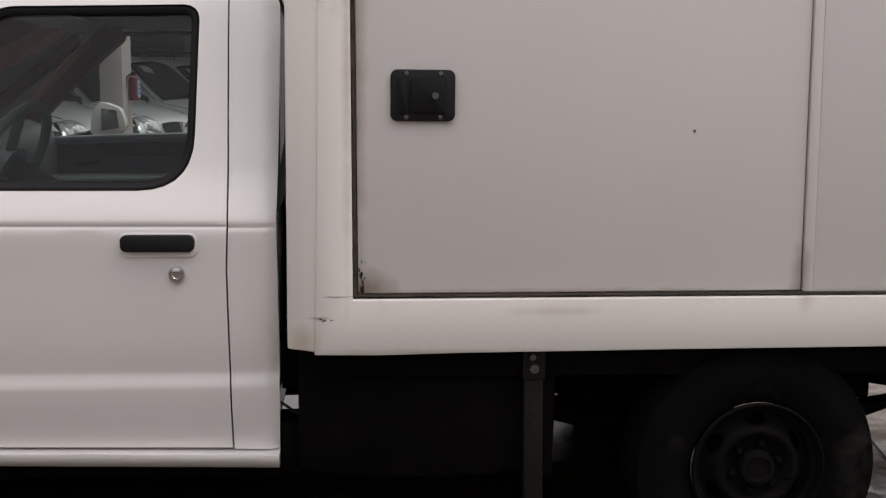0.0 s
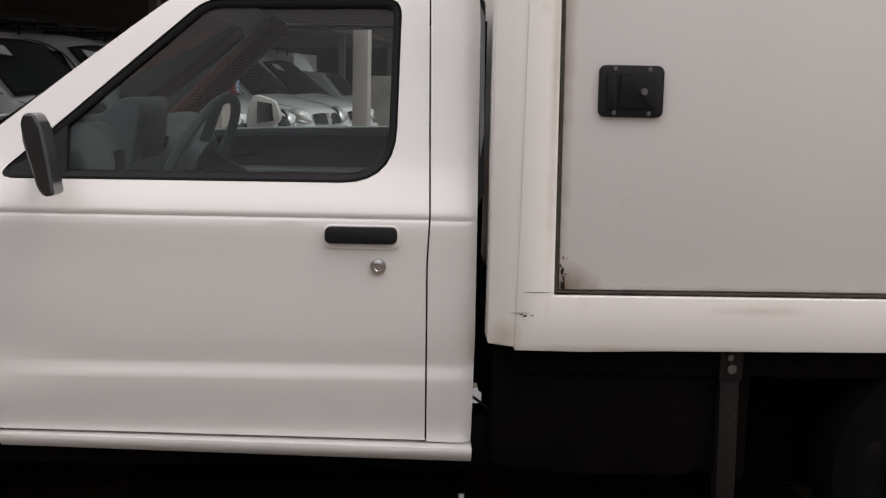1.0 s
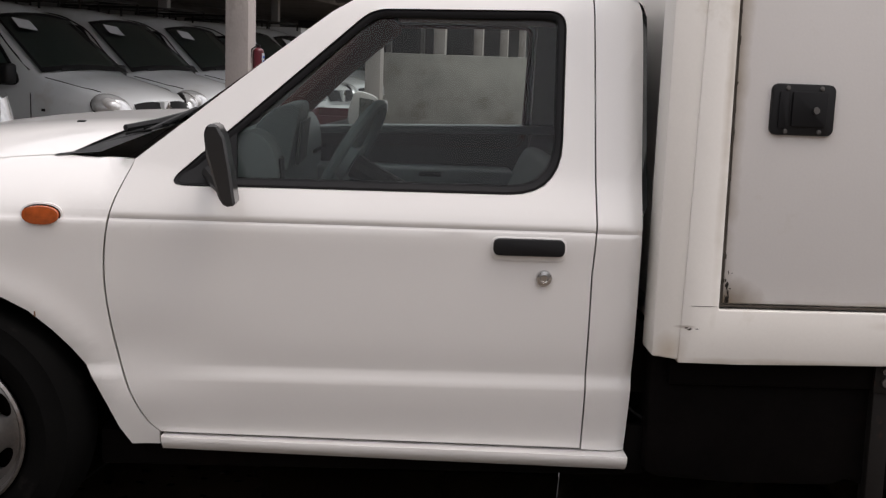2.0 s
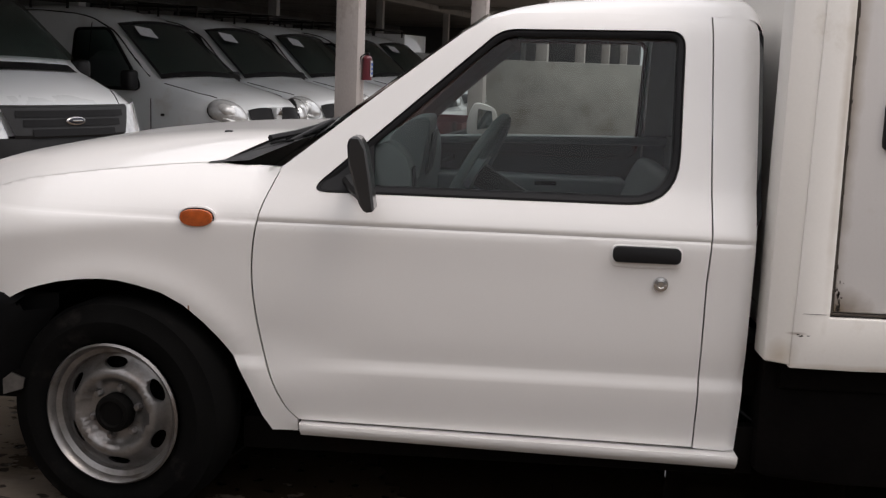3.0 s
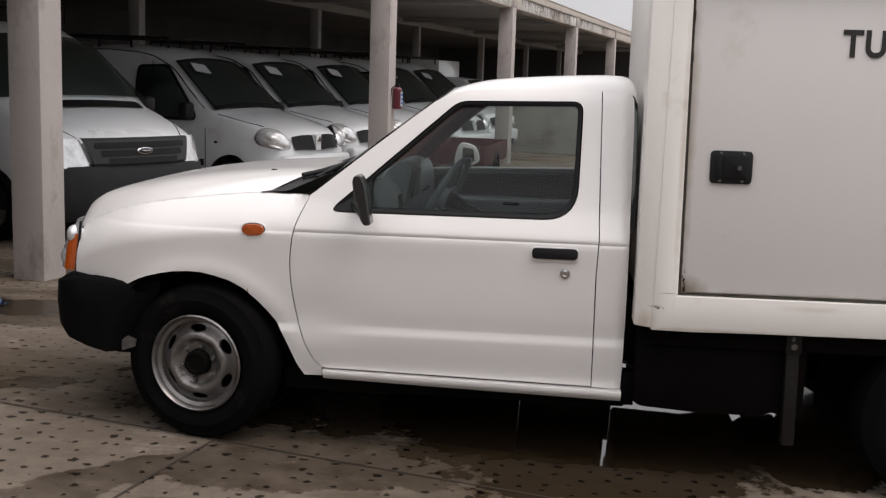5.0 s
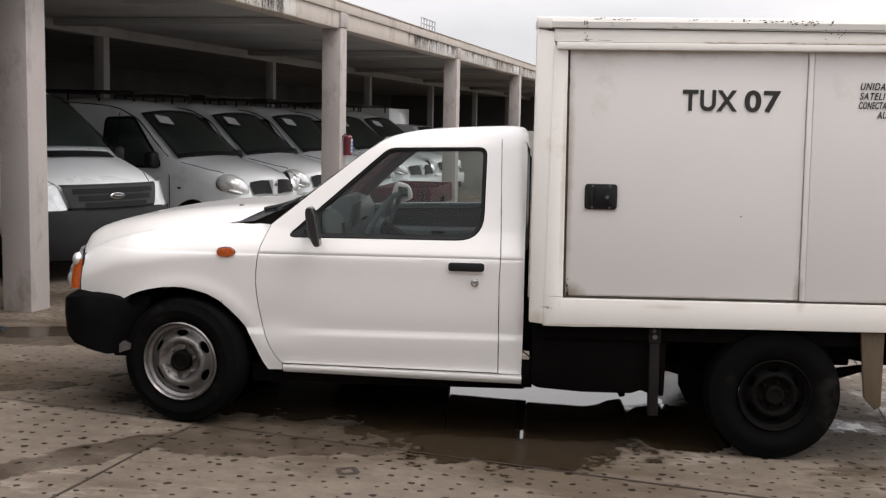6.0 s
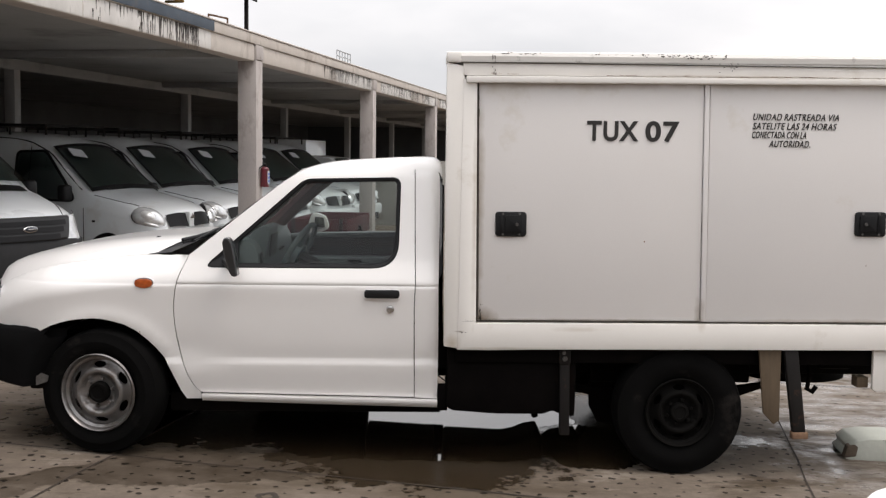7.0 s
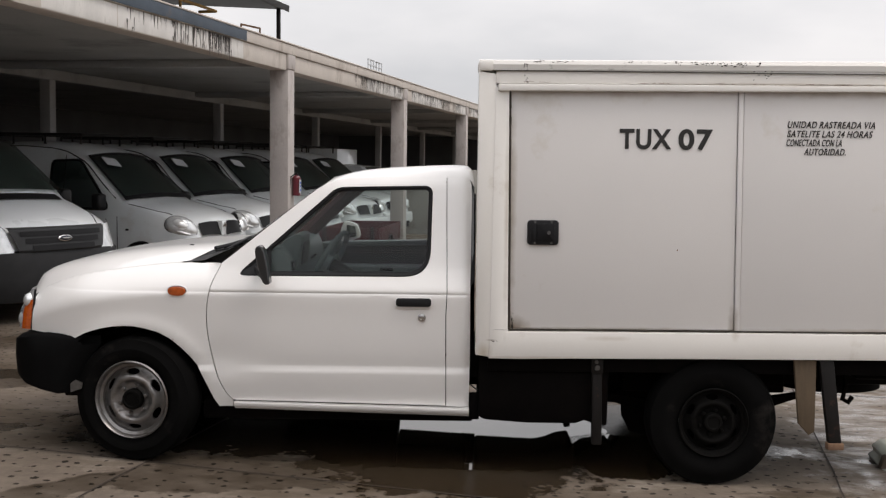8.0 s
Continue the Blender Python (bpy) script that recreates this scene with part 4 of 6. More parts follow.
rep = part("side_repeater", poly_bm(oblong(0.0445, 0.0235), side_y(-1.359, 0.913) - 0.016, side_y(-1.359, 0.913) + 0.01, 0.007, 3), ORANGE, truck, "amber side repeater lamp")
part("repeater_seal", poly_bm(oblong(0.0475, 0.0265), side_y(-1.359, 0.913) - 0.004, side_y(-1.359, 0.913) + 0.01, 0.001), SEAL, rep, "thin dark lamp seal")
part("repeater_bezel", poly_bm(oblong(0.052, 0.031), side_y(-1.359, 0.913) - 0.002, side_y(-1.359, 0.913) + 0.01, 0.001), PAINT, truck)
def lamp_point(t, a):
    e = 0.118 - 0.065 * max(0, t - 0.45) / 0.55
    return (-2.148 - 0.012 * (1 - t) - e * math.sin(a), 0.128 + 0.03 * t + 0.20 * (1 - math.cos(a)), 0.690 + 0.205 * t)


hl = part("headlamp", grid_bm([[lamp_point(i / 12, radians(7.5 * k)) for k in range(13)] for i in range(13)]), LAMP_GLASS, truck, "clear headlamp with amber corner")
part("corner_lamp", grid_bm([[(lambda p: (p[0] - 0.003, p[1] - 0.006, p[2]))(lamp_point(0.74 * i / 8, radians(27 * k / 4))) for k in range(5)] for i in range(9)]), ORANGE, hl, "amber corner indicator")
for bx, by, bz, br in ((-2.214, 0.215, 0.735, 0.048), (-2.184, 0.185, 0.835, 0.040)):
    bulb = bmesh.new()
    bmesh.ops.create_uvsphere(bulb, u_segments=20, v_segments=12, radius=br, matrix=Matrix.Translation((bx, by, bz)) @ Matrix.Diagonal((0.9, 1.1, 1.0, 1)))
    part("lamp_bowl", bulb, LAMP_GLASS, hl, "bright round lamp reflector")
part("lamp_edge", tube_bm([(lambda p: (p[0] + 0.003, p[1] - 0.004, p[2]))(lamp_point(i / 10, 0.0)) for i in range(11)], 0.006, 6), SEAL, hl, "dark lamp seal")
part("nose_panel", box_bm(-2.20, -2.06, 0.30, DOOR_W - 0.30, 0.55, 0.86, 0.05, 3), BLACK, truck, "black front grille")
part("headlamp", box_bm(-2.19, -2.06, DOOR_W - 0.36, DOOR_W - 0.14, 0.69, 0.87, 0.04, 3), LAMP_GLASS, truck)
rows = []
for x, y0, z0, z1 in ((-1.868, 0.018, 0.625, 0.668), (-1.892, 0.012, 0.590, 0.670), (-1.935, 0.010, 0.520, 0.672), (-1.972, 0.010, 0.455, 0.676), (-1.998, 0.012, 0.370, 0.680), (-2.09, 0.030, 0.388, 0.684), (-2.185, 0.075, 0.410, 0.672), (-2.245, 0.16, 0.425, 0.655), (-2.285, 0.30, 0.43, 0.64), (-2.30, 0.6, 0.43, 0.64), (-2.305, 0.85, 0.43, 0.64)):
    rows.append((x, y0, z0, z1))
full = rows + [(x, DOOR_W - y, a, b) for x, y, a, b in rows[-2::-1]]
sec = []
for x, y, z0, z1 in full:
    h = z1 - z0
    sec.append([Vector((x, y, z0 + 0.02)), Vector((x - 0.004, y, z0 + h * 0.15)), Vector((x - 0.012, y - 0.0, z0 + h * 0.55)), Vector((x - 0.008, y, z1 - 0.02)), Vector((x + 0.015, y + (0.015 if y < 0.85 else -0.015), z1)), Vector((x + 0.09, y + (0.06 if y < 0.85 else -0.06), z1)), Vector((x + 0.09, y + (0.06 if y < 0.85 else -0.06), z0)), Vector((x + 0.012, y, z0))])
part("front_bumper", grid_bm(sec, close=True), BUMPER, truck, "black plastic front bumper", angle=50)
# black plate added in place of the shade between bumper and arch
part("bumper_support", box_bm(-2.05, -1.90, 0.075, 0.11, 0.50, 0.65, 0.008), CHASSIS, truck)
part("bumper_stay", poly_bm([(-1.925, 0.375), (-1.868, 0.395), (-1.862, 0.425), (-1.90, 0.44), (-1.925, 0.42)], 0.03, 0.036), DULL_STEEL, truck, "bare bent metal bumper stay")
part("stay_rod", tube_bm([(-1.915, 0.04, 0.385), (-1.80, 0.07, 0.405)], 0.006, 6), CHASSIS, truck)
part("bumper_bracket", box_bm(-1.96, -1.82, 0.05, 0.20, 0.36, 0.44, 0.01), CHASSIS, truck)

# wheels
def wheel(cx, cz, y_out, r, rim_r, width, rim_mat, name="front_wheel"):
    w = part(name, lathe_bm([(rim_r * 0.98, width * 0.9), (r * 0.86, width), (r * 0.96, width * 0.93), (r, width * 0.78), (r, width * 0.22), (r * 0.965, width * 0.08), (r * 0.90, 0.012),
                             (r * 0.82, -0.004), (r * 0.72, -0.002), (rim_r * 1.05, 0.012), (rim_r * 0.99, 0.024)], (cx, y_out, cz), 72), RUBBER, truck, "black worn tyre on a steel rim")
    prof = [(rim_r * 1.0, 0.012), (rim_r * 1.015, 0.002), (rim_r * 0.985, -0.004), (rim_r * 0.95, 0.004), (rim_r * 0.93, 0.022), (rim_r * 0.86, 0.030), (rim_r * 0.84, 0.055)]
    part("rim", lathe_bm(prof, (cx, y_out, cz), 64), rim_mat, w)
    # pressed disc with oval slots
    def disc_y(x, z):
        return y_out + smooth_table([(0.24, 0.040), (0.30, 0.038), (0.40, 0.036), (0.46, 0.030), (0.50, 0.014), (0.56, 0.008), (0.62, 0.012), (0.70, 0.030), (0.78, 0.044), (0.85, 0.050)], math.hypot(x - cx, z - cz) / rim_r)
    slots = []
    for k in range(6):
        a = 2 * math.pi * (k + 0.52) / 6
        o, tg = Vector((math.cos(a), math.sin(a))), Vector((-math.sin(a), math.cos(a)))
        slots.append([tuple(Vector((cx, cz)) + o * rim_r * (0.715 + 0.075 * math.sin(b)) + tg * rim_r * 0.175 * math.cos(b)) for b in [2 * math.pi * i / 14 for i in range(14)]])
    circle = lambda r: [(cx + r * math.cos(2 * math.pi * i / 48), cz + r * math.sin(2 * math.pi * i / 48)) for i in range(48)]
    part("disc", panel_bm(circle(rim_r * 0.855), disc_y, [circle(rim_r * 0.25)] + slots, step=0.02, thick=0.012), rim_mat, w, "pressed steel disc with oval slots", angle=60)
    part("brake_drum", lathe_bm([(rim_r * 0.82, 0.10), (rim_r * 0.82, 0.075), (0.0, 0.075)], (cx, y_out, cz), 40), CHASSIS, w)
    part("hub_cap", lathe_bm([(rim_r * 0.27, 0.045), (rim_r * 0.27, 0.012), (rim_r * 0.25, 0.002), (rim_r * 0.19, 0.0), (rim_r * 0.17, 0.006), (0.0, 0.006)], (cx, y_out, cz), 32), DARK_RIM, w, "dark greasy hub")
    for k in range(6):
        a = 2 * math.pi * k / 6 + 0.3
        part("wheel_nut", lathe_bm([(0.011, 0.045), (0.011, 0.022), (0.007, 0.016), (0.0, 0.016)], (cx + rim_r * 0.36 * math.cos(a), y_out, cz + rim_r * 0.36 * math.sin(a)), 6), rim_mat, w)
    return w


front = wheel(-1.578, 0.349, -0.02, 0.322, 0.200, 0.20, STEEL_RIM)
turned = Matrix.Translation((-1.578, 0.08, 0)) @ Matrix.Rotation(radians(-11), 4, "Z") @ Matrix.Translation((1.578, -0.08, 0))
for ob in (front, *front.children_recursive):
    ob.data.transform(turned)
wheel(1.400, 0.270, -0.03, 0.332, 0.178, 0.21, DARK_RIM, "rear_wheel")
for cx, cz, r in ((-1.588, 0.342, 0.318), (1.405, 0.262, 0.330)):
    part("far_wheel", lathe_bm([(0.0, 0.02), (r * 0.6, 0.02), (r * 0.95, 0), (r, 0.03), (r, 0.17), (r * 0.95, 0.2), (r * 0.6, 0.19), (0, 0.19)], (cx, DOOR_W - 0.24, cz), 40), RUBBER, truck, "black far-side tyre")
# wheel arch liner and chassis
liner = []
for k in range(21):
    a = radians(2 + 172 * k / 20)
    liner.append([(-1.55 + 0.43 * math.cos(a), y, 0.33 + 0.40 * math.sin(a)) for y in (0.078, 0.30)])
part("arch_liner", grid_bm(liner), BLACK, truck)
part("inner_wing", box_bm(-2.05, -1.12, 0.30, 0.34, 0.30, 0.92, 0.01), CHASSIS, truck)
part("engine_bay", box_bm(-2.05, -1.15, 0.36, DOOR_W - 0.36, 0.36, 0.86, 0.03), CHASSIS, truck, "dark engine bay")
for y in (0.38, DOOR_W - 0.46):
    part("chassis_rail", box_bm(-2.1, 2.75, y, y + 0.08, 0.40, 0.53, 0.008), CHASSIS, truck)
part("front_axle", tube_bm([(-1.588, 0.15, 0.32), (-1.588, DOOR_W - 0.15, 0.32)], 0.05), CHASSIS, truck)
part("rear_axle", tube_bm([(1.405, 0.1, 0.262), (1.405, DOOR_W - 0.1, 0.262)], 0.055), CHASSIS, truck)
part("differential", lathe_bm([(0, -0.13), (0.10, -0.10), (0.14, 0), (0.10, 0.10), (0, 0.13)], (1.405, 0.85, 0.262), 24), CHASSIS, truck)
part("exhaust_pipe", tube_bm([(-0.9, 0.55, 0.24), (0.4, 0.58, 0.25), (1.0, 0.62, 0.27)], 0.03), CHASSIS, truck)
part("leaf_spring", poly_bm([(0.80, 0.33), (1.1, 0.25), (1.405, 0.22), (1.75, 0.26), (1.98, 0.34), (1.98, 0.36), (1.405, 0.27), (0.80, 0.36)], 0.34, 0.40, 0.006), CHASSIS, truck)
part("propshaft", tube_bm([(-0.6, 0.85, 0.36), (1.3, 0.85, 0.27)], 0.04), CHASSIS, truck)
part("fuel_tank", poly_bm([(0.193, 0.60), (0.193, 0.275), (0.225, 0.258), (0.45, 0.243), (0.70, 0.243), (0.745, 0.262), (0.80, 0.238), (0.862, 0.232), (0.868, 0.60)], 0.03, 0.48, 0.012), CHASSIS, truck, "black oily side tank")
# added far-side block: keeps bright sky out of the puddle's reflection
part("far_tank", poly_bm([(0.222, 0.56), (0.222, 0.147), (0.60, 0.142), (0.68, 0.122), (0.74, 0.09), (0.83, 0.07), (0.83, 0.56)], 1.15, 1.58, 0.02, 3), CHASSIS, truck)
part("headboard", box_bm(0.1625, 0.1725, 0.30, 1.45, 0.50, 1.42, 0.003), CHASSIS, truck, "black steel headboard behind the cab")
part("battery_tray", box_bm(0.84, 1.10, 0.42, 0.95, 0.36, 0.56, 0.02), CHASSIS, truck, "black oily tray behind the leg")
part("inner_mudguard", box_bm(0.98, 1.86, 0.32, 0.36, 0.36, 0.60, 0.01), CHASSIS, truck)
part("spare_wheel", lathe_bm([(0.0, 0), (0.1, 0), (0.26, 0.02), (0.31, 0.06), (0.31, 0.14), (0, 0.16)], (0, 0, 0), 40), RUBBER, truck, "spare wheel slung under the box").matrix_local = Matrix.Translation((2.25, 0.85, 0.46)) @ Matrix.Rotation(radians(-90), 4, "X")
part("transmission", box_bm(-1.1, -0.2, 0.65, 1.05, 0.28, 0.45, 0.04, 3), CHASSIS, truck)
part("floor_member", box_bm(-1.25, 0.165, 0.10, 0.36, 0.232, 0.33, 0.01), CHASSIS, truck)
# two added blocks close the far side to light below the cab
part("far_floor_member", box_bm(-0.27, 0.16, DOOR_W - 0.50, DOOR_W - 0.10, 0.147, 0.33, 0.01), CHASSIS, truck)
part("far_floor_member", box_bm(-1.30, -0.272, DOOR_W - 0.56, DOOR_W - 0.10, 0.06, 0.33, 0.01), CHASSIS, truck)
# added sheets trim the light that passes behind the cab
part("far_gap_flap", box_bm(0.14, 0.224, 1.585, 1.60, 0.146, 0.345, 0.003), CHASSIS, truck, "added black sheet blocking light on the far side")
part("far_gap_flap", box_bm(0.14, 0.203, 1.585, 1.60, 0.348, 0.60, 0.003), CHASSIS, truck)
# added block that stops far-side light ahead of the rear wheel
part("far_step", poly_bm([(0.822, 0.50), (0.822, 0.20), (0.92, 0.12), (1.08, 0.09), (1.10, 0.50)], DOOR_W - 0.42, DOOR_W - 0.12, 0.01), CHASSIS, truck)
# added sheet: cuts off the bright ground seen beside the rear wheel
part("spring_flap", poly_bm([(0.975, 0.50), (0.985, 0.22), (1.03, 0.13), (1.16, 0.10), (1.20, 0.50)], 0.36, 0.375, 0.003), CHASSIS, truck, "added black sheet blocking light beside the rear spring")
# added block: leaves only a small bright hole between cab and box
part("gap_flap", box_bm(0.1465, 0.198, 0.07, 0.12, 0.250, 0.385, 0.003), CHASSIS, truck, "added black block narrowing the light gap behind the cab")
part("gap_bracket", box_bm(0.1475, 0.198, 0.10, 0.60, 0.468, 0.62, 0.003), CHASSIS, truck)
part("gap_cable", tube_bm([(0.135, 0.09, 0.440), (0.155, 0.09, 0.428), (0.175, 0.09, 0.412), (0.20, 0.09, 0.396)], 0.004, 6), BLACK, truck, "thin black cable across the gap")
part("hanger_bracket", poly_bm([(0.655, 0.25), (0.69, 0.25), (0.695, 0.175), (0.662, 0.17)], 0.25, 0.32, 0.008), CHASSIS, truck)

# ---------------------------------------------------------------- cargo box
BY = -0.065
BX0, BX1, BZ0, BZ1 = 0.172, 2.78, 0.605, 2.095
cargo = thing("cargo_box", "white painted steel cargo box with sliding doors and grime", "cargo box")
part("shell", box_bm(0.232, BX1 - 0.01, BY + 0.055, 1.86, BZ0 + 0.02, BZ1 - 0.02, 0.01), BOX_PAINT, cargo)
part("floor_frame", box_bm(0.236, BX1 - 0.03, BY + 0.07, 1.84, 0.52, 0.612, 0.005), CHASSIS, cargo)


def strip(name, pts, y0, y1, bevel, material=BOX_PAINT, label=""):
    return part(name, poly_bm(pts, y0, y1, bevel), material, cargo, label)


strip("corner_post", [(0.172, 0.612), (0.247, 0.602), (0.262, 2.030), (0.172, 2.045)], BY + 0.004, BY + 0.12, 0.006)
strip("side_frame", [(0.2385, 0.596), (0.40, 0.5945), (0.62, 0.599), (1.2, 0.604), (BX1, 0.612), (BX1, 0.743), (0.334, 0.735), (0.324, 1.952), (0.2555, 1.968), (0.2445, 0.9)], BY, BY + 0.055, 0.004, label="white steel frame round the doors")
strip("top_rail", [(0.2555, 1.983), (BX1, 1.997), (BX1, 2.066), (0.2555, 2.052)], BY, BY + 0.06, 0.004)
rain = poly_bm([(0.268, 1.946), (BX1, 1.963), (BX1, 1.994), (0.268, 1.980)], BY - 0.022, BY + 0.03, 0.006)
part("rain_moulding", rain, BOX_PAINT, cargo)
cap_rows = []
for i in range(28):
    x = BX0 + (BX1 - BX0) * i / 27
    dz = 0.014 * (x - 0.25) / 2.5
    cap_rows.append([(x, BY - 0.006, 2.050 + dz), (x, BY - 0.008, 2.078 + dz), (x, BY + 0.004, 2.096 + dz), (x, BY + 0.03, 2.104 + dz), (max(x, 0.19), BY + 0.4, 2.11 + dz), (max(x, 0.228), 1.86, 2.10 + dz), (max(x, 0.228), 1.87, 2.05 + dz)])
part("roof_cap", grid_bm(cap_rows), PEEL, cargo, "white rounded roof edge with peeling paint")
part("roof_corner", box_bm(BX0 - 0.003, BX0 + 0.075, BY - 0.010, BY + 0.2, 2.046, 2.100, 0.012), BOX_PAINT, cargo)


def sliding_door(x0, x1, name="sliding_door"):
    d = part(name, poly_bm([(x0, 0.748), (x1, 0.752), (x1 - 0.012, 1.968), (x0 - 0.012, 1.958)], BY + 0.022, BY + 0.045, 0.003), DOOR_PAINT, cargo, "white steel sliding door")
    return d


def recess_latch(door_ob, x0, z0, flip=False):
    w, h = 0.158, 0.125
    plate = part("latch_plate", poly_bm(round_rect(x0, x0 + w, z0, z0 + h, 0.016), BY + 0.008, BY + 0.022, 0.004), BLACK, door_ob, "black recessed paddle latch")
    a, b = (x0 + 0.05, x0 + w - 0.022) if not flip else (x0 + 0.022, x0 + w - 0.05)
    part("paddle", poly_bm(round_rect(a, b, z0 + 0.022, z0 + h - 0.018, 0.006), BY + 0.001, BY + 0.010, 0.003), SEAL, plate)
    part("grip", poly_bm(round_rect(x0 + 0.018 if not flip else x0 + w - 0.042, x0 + 0.042 if not flip else x0 + w - 0.018, z0 + 0.018, z0 + h - 0.018, 0.005), BY + 0.003, BY + 0.010, 0.002), SEAL, plate)
    lx = a + (b - a) * (0.68 if not flip else 0.35)
    part("lock", lathe_bm([(0.0, 0), (0.008, 0), (0.009, 0.006), (0.009, 0.012)], (lx, BY - 0.006, z0 + 0.062), 14), DULL_STEEL, plate, "small worn metal lock")
    for ux in (x0 + 0.038, x0 + w - 0.036):
        for uz in (z0 + 0.010, z0 + h - 0.010):
            part("screw", lathe_bm([(0, 0), (0.0055, 0.001), (0.0065, 0.005)], (ux, BY + 0.004, uz), 12), DULL_STEEL, plate)


door_a = sliding_door(0.347, 1.4825)
door_b = sliding_door(1.5145, 2.640)
recess_latch(door_a, 0.426, 1.177)
recess_latch(door_b, 2.262, 1.196, True)
part("door_divider", poly_bm([(1.486, 0.750), (1.512, 0.750), (1.498, 1.966), (1.473, 1.966)], BY + 0.013, BY + 0.045, 0.003), DOOR_PAINT, cargo, "white vertical strip between the doors")
part("rear_frame", poly_bm([(2.645, 0.748), (BX1, 0.75), (BX1, 1.975), (2.633, 1.97)], BY, BY + 0.05, 0.003), BOX_PAINT, cargo)
# black gaps and crusted dirt round the doors
part("door_gap", poly_bm([(0.3355, 0.744), (0.3450, 0.744), (0.3345, 1.955), (0.3255, 1.955)], BY + 0.018, BY + 0.03), GRIME, cargo, "grimy door gap")
part("track_gap", poly_bm([(0.336, 0.7405), (2.644, 0.7475), (2.644, 0.7505), (0.336, 0.7455)], BY + 0.016, BY + 0.03), GRIME, cargo, "dark sill track")


def wording(text, x0, x1, z0, z1, parent, shear=0.0, bold=0.0, gap=1.0):
    """Painted letters that fill the given extent."""
    cu = bpy.data.curves.new("lettering", "FONT")
    cu.body, cu.size, cu.extrude, cu.shear, cu.offset, cu.space_word, cu.space_character = text, 1.0, 0.002, shear, bold, 0.8, gap
    tmp = new("lettering_source", cu)
    me = bpy.data.meshes.new_from_object(tmp.evaluated_get(bpy.context.evaluated_depsgraph_get()))
    bpy.data.objects.remove(tmp)
    bpy.data.curves.remove(cu)
    me.materials.clear()
    me.materials.append(LETTER)
    xs, ys = [v.co.x for v in me.vertices], [v.co.y for v in me.vertices]
    for v in me.vertices:
        v.co = ((v.co.x - min(xs)) / (max(xs) - min(xs)) * (x1 - x0), (v.co.y - min(ys)) / (max(ys) - min(ys)) * (z1 - z0), v.co.z)
    ob = new("lettering", me)
    ob.matrix_world = Matrix.Translation((x0, BY + 0.0195, z0)) @ Matrix.Rotation(radians(90), 4, "X")
    ob.parent = parent
    ob["label"] = "black hand-painted lettering"
    return ob


wording("TUX", 0.882, 1.142, 1.664, 1.766, door_a, bold=0.028, gap=1.12)
wording("07", 1.178, 1.350, 1.662, 1.768, door_a, bold=0.028, gap=1.1)
for line, x0, x1, z in (("UNIDAD RASTREADA VIA", 1.723, 2.160, 1.779), ("SATELITE LAS 24 HORAS", 1.722, 2.150, 1.733), ("CONECTADA CON LA", 1.720, 1.996, 1.689), ("AUTORIDAD.", 1.808, 2.018, 1.644)):
    wording(line, x0, x1, z, z + 0.034, door_b, shear=0.28, bold=0.006, gap=1.12)

# legs and flaps under the box
part("support_leg", poly_bm([(0.775, 0.60), (0.825, 0.60), (0.832, 0.14), (0.782, 0.14)], 0.0, 0.05, 0.004), DARK_STEEL, cargo, "rusty dark steel side leg")
part("leg_bracket", box_bm(0.770, 0.830, -0.012, 0.0, 0.515, 0.60, 0.003), DARK_STEEL, cargo)
part("leg_bolt", lathe_bm([(0, -0.008), (0.012, -0.008), (0.014, 0)], (0.80, -0.013, 0.545), 12), DULL_STEEL, cargo)
part("leg_bolt", lathe_bm([(0, -0.008), (0.008, -0.008), (0.010, 0)], (0.795, -0.013, 0.575), 12), DULL_STEEL, cargo)
part("mud_flap", poly_bm([(1.797, 0.603), (1.912, 0.603), (1.914, 0.235), (1.885, 0.215), (1.83, 0.275)], -0.042, -0.018, 0.004), WOOD, cargo, "tan stained mud flap board")
part("support_leg", poly_bm([(1.925, 0.603), (1.996, 0.603), (2.052, 0.16), (1.988, 0.155)], -0.055, -0.014, 0.004), DARK_STEEL, cargo, "slanting rusty dark steel leg")
part("leg_foot", box_bm(1.980, 2.062, -0.060, -0.009, 0.142, 0.178, 0.004), RUST, cargo)
part("rear_skirt", poly_bm([(2.395, 0.605), (BX1, 0.612), (BX1, 0.40), (2.42, 0.385), (2.395, 0.40)], BY + 0.03, BY + 0.06, 0.006), BOX_PAINT, cargo, "white rear skirt panel")
part("tow_hook", tube_bm([(2.10, 0.10, 0.56), (2.11, 0.10, 0.45), (2.10, 0.10, 0.375), (2.13, 0.10, 0.36), (2.15, 0.10, 0.39)], 0.014, 8), CHASSIS, cargo, "black hanging hook")
part("wood_chock", box_bm(2.335, 2.395, 0.02, 0.10, 0.40, 0.455, 0.004), WOOD, cargo, "small tan wooden packing block")
part("rear_light_cluster", box_bm(2.2, 2.38, 0.2, 0.5, 0.46, 0.54, 0.02), CHASSIS, cargo)
# ---------------------------------------------------------------- parked vans
def seam_on(body, pts, r):
    """A thin shut line laid on a body shell, from points (x, y)."""
    tree = BVHTree.FromPolygons([v.co for v in body.data.vertices], [p.vertices for p in body.data.polygons])
    way = []
    for (x0, y0), (x1, y1) in zip(pts, pts[1:]):
        for i in range(8):
            x, y = x0 + (x1 - x0) * i / 8, y0 + (y1 - y0) * i / 8
            hit = tree.ray_cast(Vector((x, y, 5)), Vector((0, 0, -1)))[0]
            if hit is not None:
                way.append((x, y, hit.z))
    return tube_bm(way, r, 5)

